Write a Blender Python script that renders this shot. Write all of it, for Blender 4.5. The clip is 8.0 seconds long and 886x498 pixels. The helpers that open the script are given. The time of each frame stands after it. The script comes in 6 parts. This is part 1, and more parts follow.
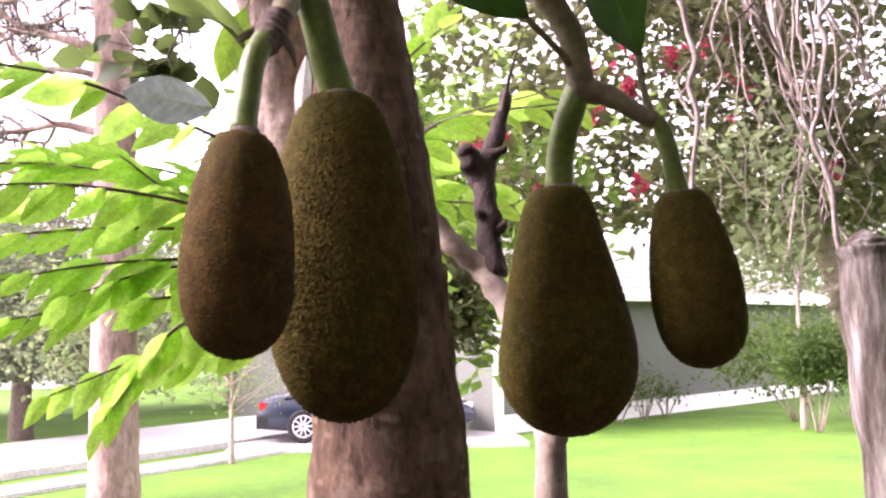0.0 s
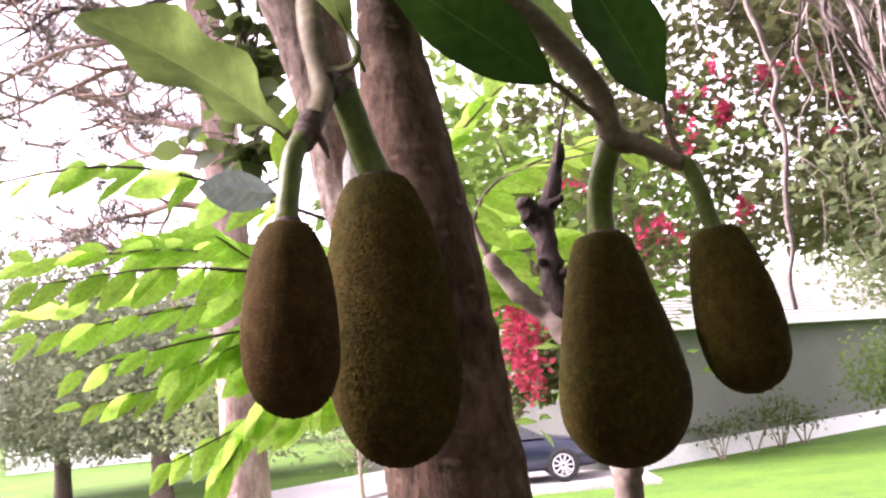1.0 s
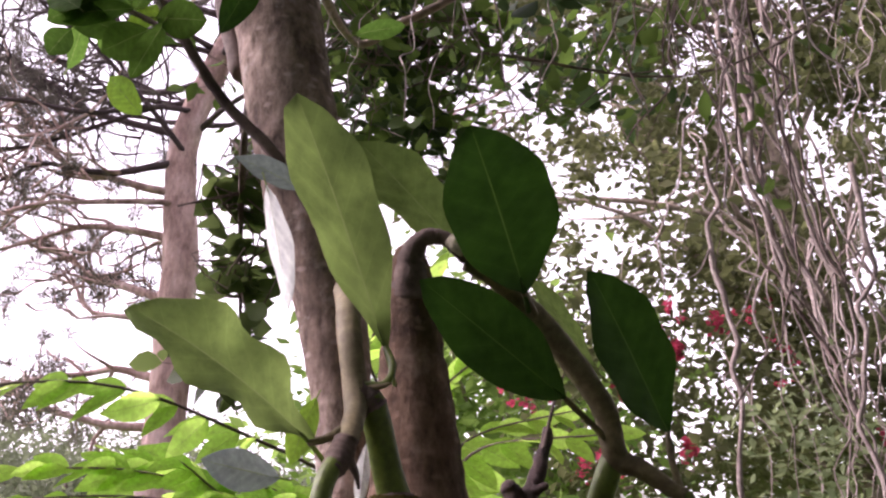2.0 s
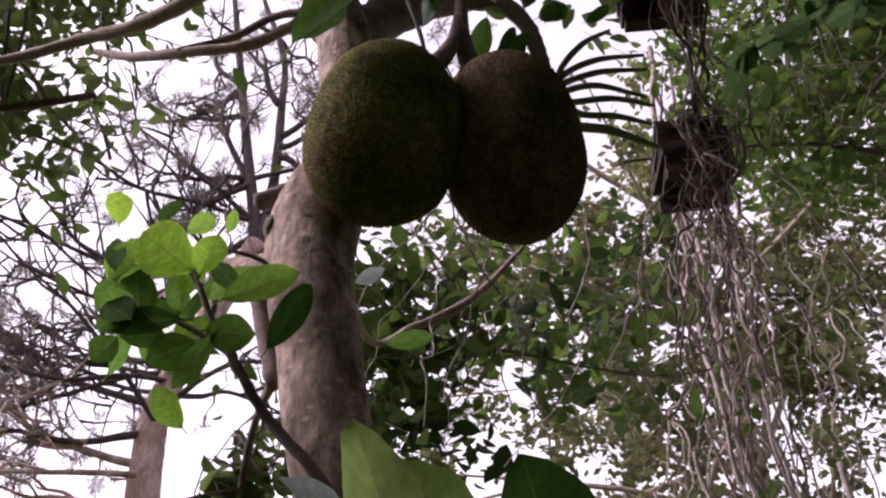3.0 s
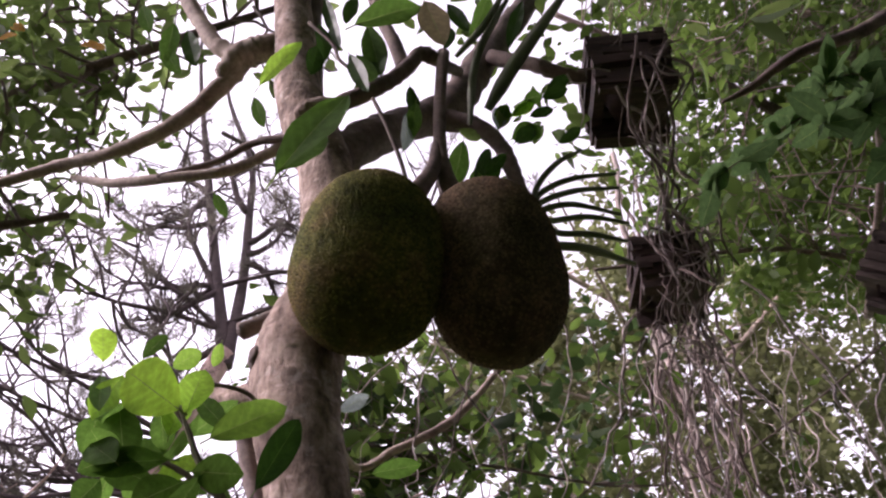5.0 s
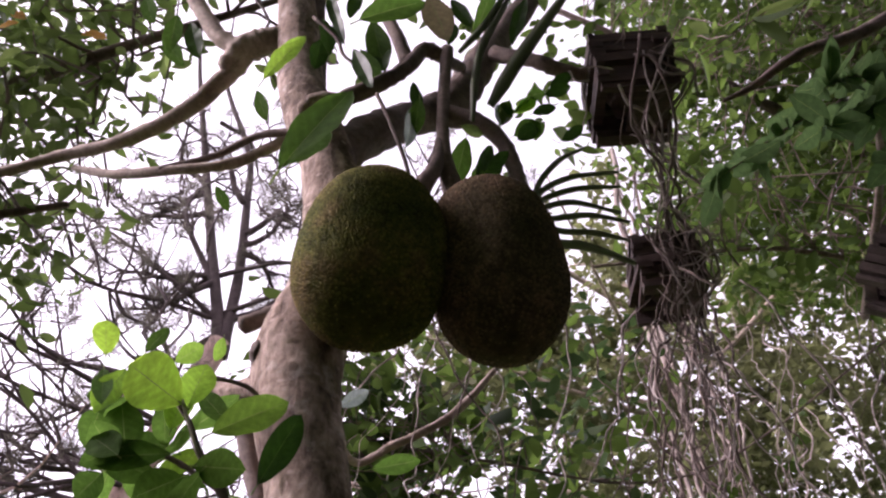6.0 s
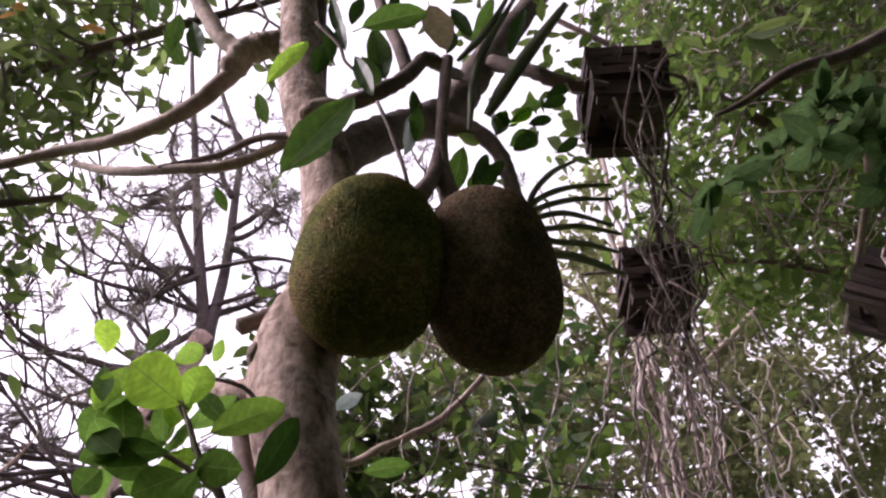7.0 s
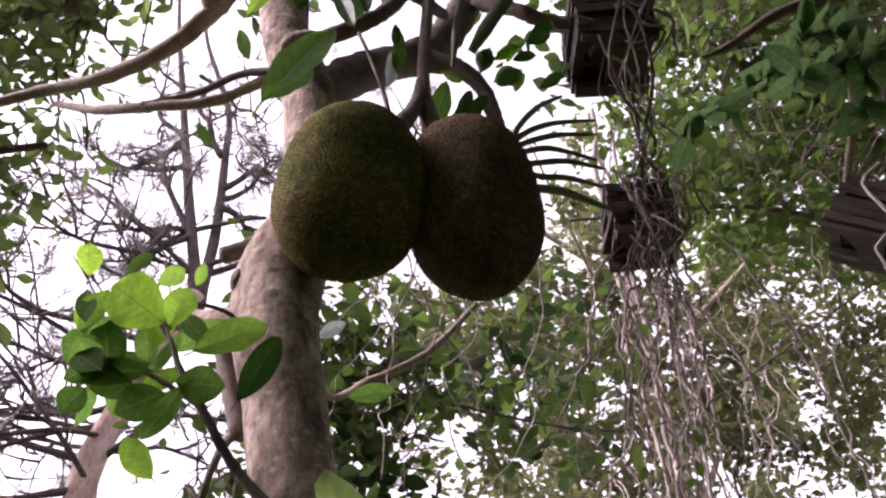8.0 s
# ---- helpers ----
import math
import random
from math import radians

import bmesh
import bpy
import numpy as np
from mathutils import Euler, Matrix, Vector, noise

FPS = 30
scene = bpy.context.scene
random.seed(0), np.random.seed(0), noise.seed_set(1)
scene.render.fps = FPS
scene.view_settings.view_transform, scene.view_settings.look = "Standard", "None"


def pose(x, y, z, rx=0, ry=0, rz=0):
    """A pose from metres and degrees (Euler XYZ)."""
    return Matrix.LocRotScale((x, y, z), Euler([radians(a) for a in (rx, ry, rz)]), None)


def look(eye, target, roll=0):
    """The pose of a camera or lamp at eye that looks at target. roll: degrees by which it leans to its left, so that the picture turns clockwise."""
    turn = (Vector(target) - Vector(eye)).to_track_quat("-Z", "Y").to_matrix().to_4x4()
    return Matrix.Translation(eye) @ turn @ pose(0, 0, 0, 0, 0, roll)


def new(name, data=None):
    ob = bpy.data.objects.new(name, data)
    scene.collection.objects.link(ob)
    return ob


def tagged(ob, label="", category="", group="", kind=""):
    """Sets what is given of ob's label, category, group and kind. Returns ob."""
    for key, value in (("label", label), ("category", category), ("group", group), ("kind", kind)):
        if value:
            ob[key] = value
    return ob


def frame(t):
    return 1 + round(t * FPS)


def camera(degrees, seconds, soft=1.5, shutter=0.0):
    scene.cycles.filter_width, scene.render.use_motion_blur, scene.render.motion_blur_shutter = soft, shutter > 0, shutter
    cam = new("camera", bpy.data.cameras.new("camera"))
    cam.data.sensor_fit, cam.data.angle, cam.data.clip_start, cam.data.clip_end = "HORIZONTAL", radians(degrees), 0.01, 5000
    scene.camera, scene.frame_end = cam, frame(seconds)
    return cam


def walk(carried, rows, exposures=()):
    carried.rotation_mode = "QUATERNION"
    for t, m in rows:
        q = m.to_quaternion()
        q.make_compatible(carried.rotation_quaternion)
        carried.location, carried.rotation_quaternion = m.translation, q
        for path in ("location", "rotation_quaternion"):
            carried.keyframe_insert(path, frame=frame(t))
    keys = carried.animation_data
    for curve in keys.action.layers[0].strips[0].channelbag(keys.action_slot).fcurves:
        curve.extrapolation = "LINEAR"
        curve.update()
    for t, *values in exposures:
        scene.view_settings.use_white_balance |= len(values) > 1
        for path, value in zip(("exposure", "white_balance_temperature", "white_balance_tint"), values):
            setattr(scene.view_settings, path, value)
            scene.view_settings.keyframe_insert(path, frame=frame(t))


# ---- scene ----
cam = camera(50.0, 8.0, soft=2.3, shutter=0.0)
PATH = [
    (0, (-0.05, 0.203, 1.841), (0.097, 2.189, 2.03), -1.2),
    (0.5, (-0.015, 0.164, 1.838), (-0.058, 2.153, 2.048), -3.8),
    (1, (-0.009, 0.147, 1.84), (-0.091, 2.123, 2.136), -5.6),
    (1.5, (-0.024, 0.129, 1.867), (-0.021, 2.093, 2.242), -2.5),
    (2, (-0.054, 0.116, 1.915), (-0.01, 1.996, 2.597), 1.0),
    (2.2, (-0.065, 0.099, 1.922), (-0.03, 1.921, 2.744), 3.3),
    (3.3, (-0.126, 0.1, 1.957), (-0.018, 1.656, 3.209), 1.0),
    (3.5, (-0.13, 0.096, 1.963), (-0.009, 1.629, 3.242), 0.1),
    (4, (-0.134, 0.092, 1.964), (-0.001, 1.59, 3.282), -0.5),
    (4.5, (-0.133, 0.085, 1.962), (0.002, 1.55, 3.316), -0.6),
    (6, (-0.14, 0.078, 1.965), (0.005, 1.556, 3.304), 0.1),
    (6.5, (-0.151, 0.067, 1.965), (0.007, 1.543, 3.304), 0.8),
    (7, (-0.153, 0.059, 1.959), (0.021, 1.534, 3.298), 1.1),
    (7.5, (-0.155, 0.06, 1.957), (0.038, 1.533, 3.297), -0.3),
    (8, (-0.139, 0.078, 1.928), (0.058, 1.603, 3.207), 0.2),
]
walk(cam, [(t, look(eye, target, roll)) for t, eye, target, roll in PATH],
     exposures=[(0, 2.5, 6500, 41.5), (1.0, 2.3, 6500, 41.5), (1.5, 2.06, 6500, 41), (2.2, 1.28, 6450, 40), (3.3, 0.96, 6400, 37.5), (4.0, 1.14, 6400, 37.5), (6.0, 1.34, 6400, 37.5), (7.2, 1.42, 6400, 37.5), (8.0, 1.6, 6400, 37.5)])

# ---- light: a bright overcast sky ----
world = bpy.data.worlds.new("overcast")
scene.world = world
world.use_nodes = True
wn, wl = world.node_tree.nodes, world.node_tree.links
sky = wn.new("ShaderNodeTexSky")
sky.sky_type = "NISHITA"
sky.sun_disc = False
sky.sun_elevation, sky.sun_rotation = radians(39), radians(-88)
sky.dust_density, sky.air_density = 3.0, 1.0
grey = wn.new("ShaderNodeHueSaturation")
grey.inputs["Saturation"].default_value, grey.inputs["Value"].default_value = 0.12, 1.52
wl.new(sky.outputs[0], grey.inputs["Color"])
wl.new(grey.outputs[0], wn["Background"].inputs[0])
wn["Background"].inputs[1].default_value = 0.15
sun = new("sun", bpy.data.lights.new("sun", "SUN"))
sun.data.energy, sun.data.angle, sun.data.color = 1.15, radians(26), (1.0, 0.96, 0.9)
sun.matrix_world = look((-11.5, 0.4, 9.4), (0, 0, 0))

# ---- mesh building ----
class Soup:
    """Vertices and faces of one mesh, gathered piece by piece."""
    def __init__(self):
        self.v, self.f, self.n = [], [], 0

    def add(self, verts, faces):
        verts = np.asarray(verts, float)
        self.v.append(verts)
        self.f.extend([tuple(i + self.n for i in face) for face in faces])
        self.n += len(verts)
        return self

    def mesh(self, name, mat, smooth=True):
        me = bpy.data.meshes.new(name)
        me.from_pydata(np.concatenate(self.v).tolist(), [], self.f)
        me.materials.append(mat)
        me.polygons.foreach_set("use_smooth", [smooth] * len(me.polygons))
        me.update()
        return me


def part(name, soup, mat, parent=None, label="", smooth=True):
    """One mesh object, under a thing or a part."""
    ob = new(name, soup.mesh(name, mat, smooth) if isinstance(soup, Soup) else soup)
    ob.parent = parent
    return tagged(ob, label)


def thing(name, label, category, group="", kind="", at=(0, 0, 0)):
    ob = new(name)
    ob.location = at
    ob.empty_display_size = 0.1
    return tagged(ob, label, category, group, kind)


def spline(pts, steps):
    """Catmull-Rom through rows of numbers."""
    p = np.asarray(pts, float)
    if len(p) == 2:
        steps = max(steps, 2)
        return np.array([p[0] + (p[1] - p[0]) * k / steps for k in range(steps + 1)])
    q = np.vstack([2 * p[0] - p[1], p, 2 * p[-1] - p[-2]])
    out = []
    for i in range(1, len(q) - 2):
        a, b, c, d = q[i - 1], q[i], q[i + 1], q[i + 2]
        for k in range(steps):
            u = k / steps
            out.append(0.5 * (2 * b + (c - a) * u + (2 * a - 5 * b + 4 * c - d) * u * u + (3 * b - a - 3 * c + d) * u ** 3))
    out.append(p[-1])
    return np.array(out)


def tube(soup, pts, sides=10, steps=4, rough=0.0, seed=0, cap=True):
    """A tapered limb along rows of x, y, z, radius, with an uneven skin."""
    rows = spline(pts, steps)
    c, r = rows[:, :3], np.maximum(rows[:, 3], 1e-4)
    n = len(c)
    tan = np.gradient(c, axis=0)
    tan /= np.linalg.norm(tan, axis=1)[:, None] + 1e-12
    up = np.array([0.3, 1.0, 0.2]) if abs(tan[0][1]) < 0.9 else np.array([1.0, 0.1, 0.2])
    verts = []
    for i in range(n):
        side = np.cross(tan[i], up)
        side /= np.linalg.norm(side)
        up = np.cross(side, tan[i])
        for k in range(sides):
            a = 2 * math.pi * k / sides
            d = side * math.cos(a) + up * math.sin(a)
            rr = r[i]
            if rough:
                w = c[i] + d * r[i]
                s = 0.55 / max(r[i], 0.004)
                rr *= 1 + rough * noise.noise(Vector(w * s) + Vector((seed, 0, 0))) + 0.4 * rough * noise.noise(Vector(w * s * 4))
            verts.append(c[i] + d * rr)
    faces = [(i * sides + k, i * sides + (k + 1) % sides, (i + 1) * sides + (k + 1) % sides, (i + 1) * sides + k)
             for i in range(n - 1) for k in range(sides)]
    if cap:
        verts += [c[0] - tan[0] * r[0] * 0.3, c[-1] + tan[-1] * r[-1] * 0.5]
        m = n * sides
        faces += [(k + 1 if k + 1 < sides else 0, k, m) for k in range(sides)]
        faces += [((n - 1) * sides + k, (n - 1) * sides + (k + 1) % sides, m + 1) for k in range(sides)]
    return soup.add(verts, faces)


def limb(name, pts, mat, parent, sides=10, steps=5, rough=0.12, label="", seed=0):
    return part(name, tube(Soup(), pts, sides, steps, rough, seed), mat, parent, label)


def box(soup, lo, hi, m=None):
    v = np.array([(x, y, z) for x in (lo[0], hi[0]) for y in (lo[1], hi[1]) for z in (lo[2], hi[2])], float)
    if m is not None:
        v = np.array([m @ Vector(p) for p in v])
    return soup.add(v, [(0, 1, 3, 2), (4, 6, 7, 5), (0, 4, 5, 1), (2, 3, 7, 6), (0, 2, 6, 4), (1, 5, 7, 3)])


def leaf_mesh(name, mat, length=1.0, width=0.45, fold=0.18, droop=0.15, wave=0.03, wide_at=0.5, tip=1.4, rows=10, stem=0.12, cols=4, rib=None):
    """A leaf blade in x (across) and y (along), base at 0, with a folded midrib, a drooping tip, a wavy rim and a petiole."""
    s = Soup()
    v, f = [], []
    for i in range(rows + 1):
        u = i / rows
        k = 0.5 * (u / wide_at) if u < wide_at else 0.5 + 0.5 * (u - wide_at) / (1 - wide_at)
        w = width / 2 * max(math.sin(math.pi * k), 0) ** (0.75 if u < wide_at else tip) if 0 < i < rows else 0.003
        for j in range(2 * cols + 1):
            a = (j - cols) / cols
            if abs(j - cols) == 1:
                a *= 0.015 * cols * (1.3 - 0.6 * u)
            z = fold * abs(a) ** 1.3 * w - droop * u * u * length + wave * math.sin(u * 17 + (2 if a > 0 else 0)) * a * a * width + 0.008 * length * math.cos(u * 60) * (abs(a) > 0.2) * (abs(a) < 0.8) * (rows > 8)
            v.append((a * w, u * length, z))
    c = 2 * cols + 1
    f = [(i * c + j, i * c + j + 1, (i + 1) * c + j + 1, (i + 1) * c + j) for i in range(rows) for j in range(2 * cols)]
    s.add(v, f)
    blade = len(s.f)
    tube(s, [(0, -stem * length, -0.10 * stem * length, 0.011 * length), (0, -0.4 * stem * length, -0.03 * stem * length, 0.0105 * length), (0, 0.03 * length, 0, 0.009 * length), (0, 0.1 * length, -0.01 * droop * length - 0.004 * length, 0.004 * length)], 5, 2)
    me = s.mesh(name, mat)
    me.materials.append(rib or RIB)
    for p in me.polygons:
        if p.index >= blade or p.index % (2 * cols) in (cols - 1, cols):
            p.material_index = 1
    return me


def turn_to(base, tip, roll=0.0, face=(0.0, -1.0, 0.25)):
    """The pose that lays a unit leaf from base towards tip with its blade square to face; roll in degrees about its length."""
    b, t = Vector(base), Vector(tip)
    y = t - b
    length = y.length
    y.normalize()
    x = y.cross(Vector(face))
    if x.length < 0.05:
        x = y.cross(Vector((1, 0, 0.3)))
    x.normalize()
    z = x.cross(y)
    m = Matrix((x, y, z)).transposed().to_4x4() @ Matrix.Rotation(radians(roll), 4, "Y")
    return Matrix.Translation(b) @ m, length


def lay_leaf(name, mesh, base, tip, width, parent, roll=0.0, label="", unit_width=0.45, face=(0.0, -1.0, 0.25)):
    m, length = turn_to(base, tip, roll, face)
    ob = new(name, mesh)
    ob.parent = parent
    k = width / unit_width if width else length
    ob.matrix_basis = m @ Matrix.Diagonal((k, length, (k + length) / 2, 1))
    return tagged(ob, label)


def leaf_cloud(rng, centres, size, stretch=0.5, flat=0.6, jitter=0.25):
    """Vertices and faces of many small folded leaves, one at each centre."""
    n = len(centres)
    d = rng.normal(size=(n, 3)) * (1, 1, flat)
    d[:, 2] -= 0.25
    d /= np.linalg.norm(d, axis=1)[:, None]
    s = np.cross(d, rng.normal(size=(n, 3)) * (0.6, 0.6, 1))
    s /= np.linalg.norm(s, axis=1)[:, None]
    nrm = np.cross(s, d)
    L = size * (1 + jitter * rng.normal(size=(n, 1)))
    W = L * stretch * 0.5
    c = np.asarray(centres)
    mid = c + d * L * 0.5
    v = np.stack([c, mid + s * W + nrm * W * 0.3, c + d * L, mid - s * W + nrm * W * 0.3], axis=1).reshape(-1, 3)
    return v


def cloud_mesh(name, verts, mat):
    """Quads of a leaf cloud as two triangles each."""
    n = len(verts) // 4
    base = np.arange(n)[:, None] * 4
    tri = np.concatenate([base + (0, 1, 2), base + (0, 2, 3)], axis=1).reshape(-1, 3)
    me = bpy.data.meshes.new(name)
    me.vertices.add(len(verts))
    me.vertices.foreach_set("co", verts.astype(np.float32).ravel())
    me.loops.add(len(tri) * 3)
    me.loops.foreach_set("vertex_index", tri.astype(np.int32).ravel())
    me.polygons.add(len(tri))
    me.polygons.foreach_set("loop_start", np.arange(0, len(tri) * 3, 3, dtype=np.int32))
    me.polygons.foreach_set("loop_total", np.full(len(tri), 3, dtype=np.int32))
    me.update(calc_edges=True)
    me.materials.append(mat)
    return me


# ---- materials ----
def material(name, rough=0.7, metal=0.0):
    m = bpy.data.materials.new(name)
    m.use_nodes = True
    b = m.node_tree.nodes["Principled BSDF"]
    b.inputs["Roughness"].default_value, b.inputs["Metallic"].default_value = rough, metal
    return m, m.node_tree.nodes, m.node_tree.links, b


def ramp(n, stops):
    r = n.new("ShaderNodeValToRGB")
    e = r.color_ramp.elements
    while len(e) < len(stops):
        e.new(0.5)
    for k, (pos, col) in enumerate(stops):
        e[k].position, e[k].color = pos, (*col, 1)
    return r


def noise_node(n, l, scale, detail=6.0, stretch=None, kind="ShaderNodeTexNoise"):
    tc = n.new("ShaderNodeTexCoord")
    mp = n.new("ShaderNodeMapping")
    if stretch:
        mp.inputs["Scale"].default_value = stretch
    t = n.new(kind)
    t.inputs["Scale"].default_value = scale
    if kind == "ShaderNodeTexNoise":
        t.inputs["Detail"].default_value = detail
        t.inputs["Roughness"].default_value = 0.65
    l.new(tc.outputs["Object"], mp.inputs[0])
    l.new(mp.outputs[0], t.inputs["Vector"])
    return t


def mixed(n, l, a, b, fac, mode="MIX"):
    x = n.new("ShaderNodeMix")
    x.data_type, x.blend_type = "RGBA", mode
    if isinstance(fac, float):
        x.inputs[0].default_value = fac
    else:
        l.new(fac, x.inputs[0])
    for k, c in ((6, a), (7, b)):
        if isinstance(c, tuple):
            x.inputs[k].default_value = (*c, 1)
        else:
            l.new(c, x.inputs[k])
    return x.outputs[2]


def bumped(n, l, b, height, strength=0.4, distance=0.004):
    k = n.new("ShaderNodeBump")
    k.inputs["Strength"].default_value, k.inputs["Distance"].default_value = strength, distance
    l.new(height, k.inputs["Height"])
    l.new(k.outputs[0], b.inputs["Normal"])


def grained(name, stops, scale, fine=None, rough=0.75, bump=0.4, distance=0.004, stretch=None, patch=None, spec=0.4, island=0.0):
    """A surface of two scales of noise: broad patches through a ramp, and fine grain on top."""
    m, n, l, b = material(name, rough)
    big = noise_node(n, l, scale, 5, stretch)
    small = noise_node(n, l, fine or scale * 7, 8, stretch)
    r = ramp(n, stops)
    l.new(big.outputs["Fac"], r.inputs[0])
    g = ramp(n, [(0.3, (0.62, 0.62, 0.62)), (0.7, (1.25, 1.25, 1.25))])
    l.new(small.outputs["Fac"], g.inputs[0])
    col = mixed(n, l, r.outputs[0], g.outputs[0], 1.0, "MULTIPLY")
    if patch:
        spots = noise_node(n, l, patch[1], 4)
        pr = ramp(n, [(patch[2], (0, 0, 0)), (patch[2] + 0.06, (1, 1, 1))])
        l.new(spots.outputs["Fac"], pr.inputs[0])
        col = mixed(n, l, col, patch[0], pr.outputs[0])
    if island:
        ir = ramp(n, [(0.0, (1 - island,) * 3), (1.0, (1 + island,) * 3)])
        l.new(n.new("ShaderNodeNewGeometry").outputs["Random Per Island"], ir.inputs[0])
        col = mixed(n, l, col, ir.outputs[0], 1.0, "MULTIPLY")
    l.new(col, b.inputs["Base Color"])
    b.inputs["Specular IOR Level"].default_value = spec
    mixh = n.new("ShaderNodeMath")
    mixh.operation = "ADD"
    l.new(big.outputs["Fac"], mixh.inputs[0])
    l.new(small.outputs["Fac"], mixh.inputs[1])
    bumped(n, l, b, mixh.outputs[0], bump, distance)
    return m


def foliage(name, dark, light, glow=None, rough=0.45, shine=0.5, per_island=True, veins=True):
    """Leaves: diffuse and gloss on top, light coming through from behind; colour varies leaf by leaf."""
    m, n, l, b = material(name, rough)
    out = n["Material Output"]
    if per_island:
        rnd = n.new("ShaderNodeNewGeometry").outputs["Random Per Island"]
    else:
        rnd = n.new("ShaderNodeObjectInfo").outputs["Random"]
    r = ramp(n, [(0.0, dark), (1.0, light)])
    l.new(rnd, r.inputs[0])
    t = noise_node(n, l, 9.0 if not per_island else 2.0, 5)
    g = ramp(n, [(0.3, (0.7, 0.7, 0.7)), (0.75, (1.2, 1.2, 1.15))])
    l.new(t.outputs["Fac"], g.inputs[0])
    shade = g.outputs[0]
    if not per_island and veins:
        # side veins that run forward from the midrib
        sep = n.new("ShaderNodeSeparateXYZ")
        l.new(n.new("ShaderNodeTexCoord").outputs["Object"], sep.inputs[0])

        def calc(op, p, q):
            k = n.new("ShaderNodeMath")
            k.operation = op
            for i, val in ((0, p), (1, q)):
                if isinstance(val, (int, float)):
                    k.inputs[i].default_value = val
                else:
                    l.new(val, k.inputs[i])
            return k.outputs[0]

        run = calc("FRACT", calc("SUBTRACT", calc("MULTIPLY", sep.outputs["Y"], 8.5), calc("MULTIPLY", calc("ABSOLUTE", sep.outputs["X"], 0.0), 9.0)), 0.0)
        vr = ramp(n, [(0.0, (1.16, 1.16, 1.14)), (0.09, (1.0, 1.0, 1.0)), (0.5, (0.95, 0.95, 0.95)), (0.93, (1.0, 1.0, 1.0))])
        l.new(run, vr.inputs[0])
        shade = mixed(n, l, shade, vr.outputs[0], 1.0, "MULTIPLY")
    col = mixed(n, l, r.outputs[0], shade, 1.0, "MULTIPLY")
    l.new(col, b.inputs["Base Color"])
    b.inputs["Specular IOR Level"].default_value = 0.1
    tr = n.new("ShaderNodeBsdfTranslucent")
    gl = glow or tuple(min(1, c * 2.2) for c in light)
    tcol = mixed(n, l, shade, gl, 1.0, "MULTIPLY")
    l.new(tcol, tr.inputs["Color"])
    mix = n.new("ShaderNodeMixShader")
    mix.inputs[0].default_value = shine
    l.new(b.outputs[0], mix.inputs[1])
    l.new(tr.outputs[0], mix.inputs[2])
    l.new(mix.outputs[0], out.inputs["Surface"])
    return m


def trunk_bark(name, tone):
    """Jackfruit bark: mottled tan and grey-brown, pale lichen blotches, fine cracks, corky dots and broken rings round the stem."""
    m, n, l, b = material(name, 0.88)
    broad, fine = noise_node(n, l, 13, 6), noise_node(n, l, 95, 8, (1, 1, 0.5))
    tinted = lambda *c: tuple(a * b for a, b in zip(c, tone))
    r = ramp(n, [(0.28, tinted(0.115, 0.088, 0.070)), (0.46, tinted(0.21, 0.168, 0.138)), (0.6, tinted(0.33, 0.275, 0.235)), (0.78, tinted(0.48, 0.415, 0.365))])
    l.new(broad.outputs["Fac"], r.inputs[0])
    g = ramp(n, [(0.34, (0.42, 0.39, 0.37)), (0.66, (1.42, 1.40, 1.38))])
    l.new(fine.outputs["Fac"], g.inputs[0])
    col = mixed(n, l, r.outputs[0], g.outputs[0], 1.0, "MULTIPLY")
    spots = noise_node(n, l, 30, 5)
    sr = ramp(n, [(0.56, (0, 0, 0)), (0.70, (0.75, 0.75, 0.75))])
    l.new(spots.outputs["Fac"], sr.inputs[0])
    col = mixed(n, l, col, tinted(0.50, 0.46, 0.42), sr.outputs[0])
    cork = noise_node(n, l, 62, 1, (0.8, 0.8, 1.5), "ShaderNodeTexVoronoi")
    cr = ramp(n, [(0.12, (0.8, 0.8, 0.8)), (0.27, (0, 0, 0))])
    l.new(cork.outputs["Distance"], cr.inputs[0])
    col = mixed(n, l, col, tinted(0.42, 0.345, 0.30), cr.outputs[0])
    rings = noise_node(n, l, 16, 4, (0.35, 0.35, 4.0))
    rr = ramp(n, [(0.28, (0.93, 0.92, 0.91)), (0.42, (1, 1, 1))])
    l.new(rings.outputs["Fac"], rr.inputs[0])
    col = mixed(n, l, col, rr.outputs[0], 1.0, "MULTIPLY")
    l.new(col, b.inputs["Base Color"])
    b.inputs["Specular IOR Level"].default_value = 0.25
    h = n.new("ShaderNodeMath")
    h.operation = "ADD"
    l.new(fine.outputs["Fac"], h.inputs[0])
    l.new(rr.outputs[0], h.inputs[1])
    bumped(n, l, b, h.outputs[0], 0.95, 0.007)
    return m


# one bark in two tones: the lower trunk's shade is put into the darker
BARK = trunk_bark("pale_jackfruit_bark", (1.22, 1.15, 1.12))
BARK_SHADED = trunk_bark("shaded_jackfruit_bark", (0.58, 0.455, 0.36))
CUT_WOOD = grained("pale_cut_wood", [(0.3, (0.45, 0.42, 0.30)), (0.7, (0.60, 0.56, 0.42))], 60, 300, 0.8, 0.3, 0.001)
BARK_DARK = grained("dark_twig_bark", [(0.3, (0.0675, 0.04725, 0.0405)), (0.7, (0.2025, 0.1485, 0.1215))], 20, 120, 0.85, 0.6, 0.003)
BARK_GREY = grained("grey_branch_bark", [(0.3, (0.20, 0.15, 0.12)), (0.7, (0.44, 0.36, 0.29))], 20, 120, 0.85, 0.5, 0.003)
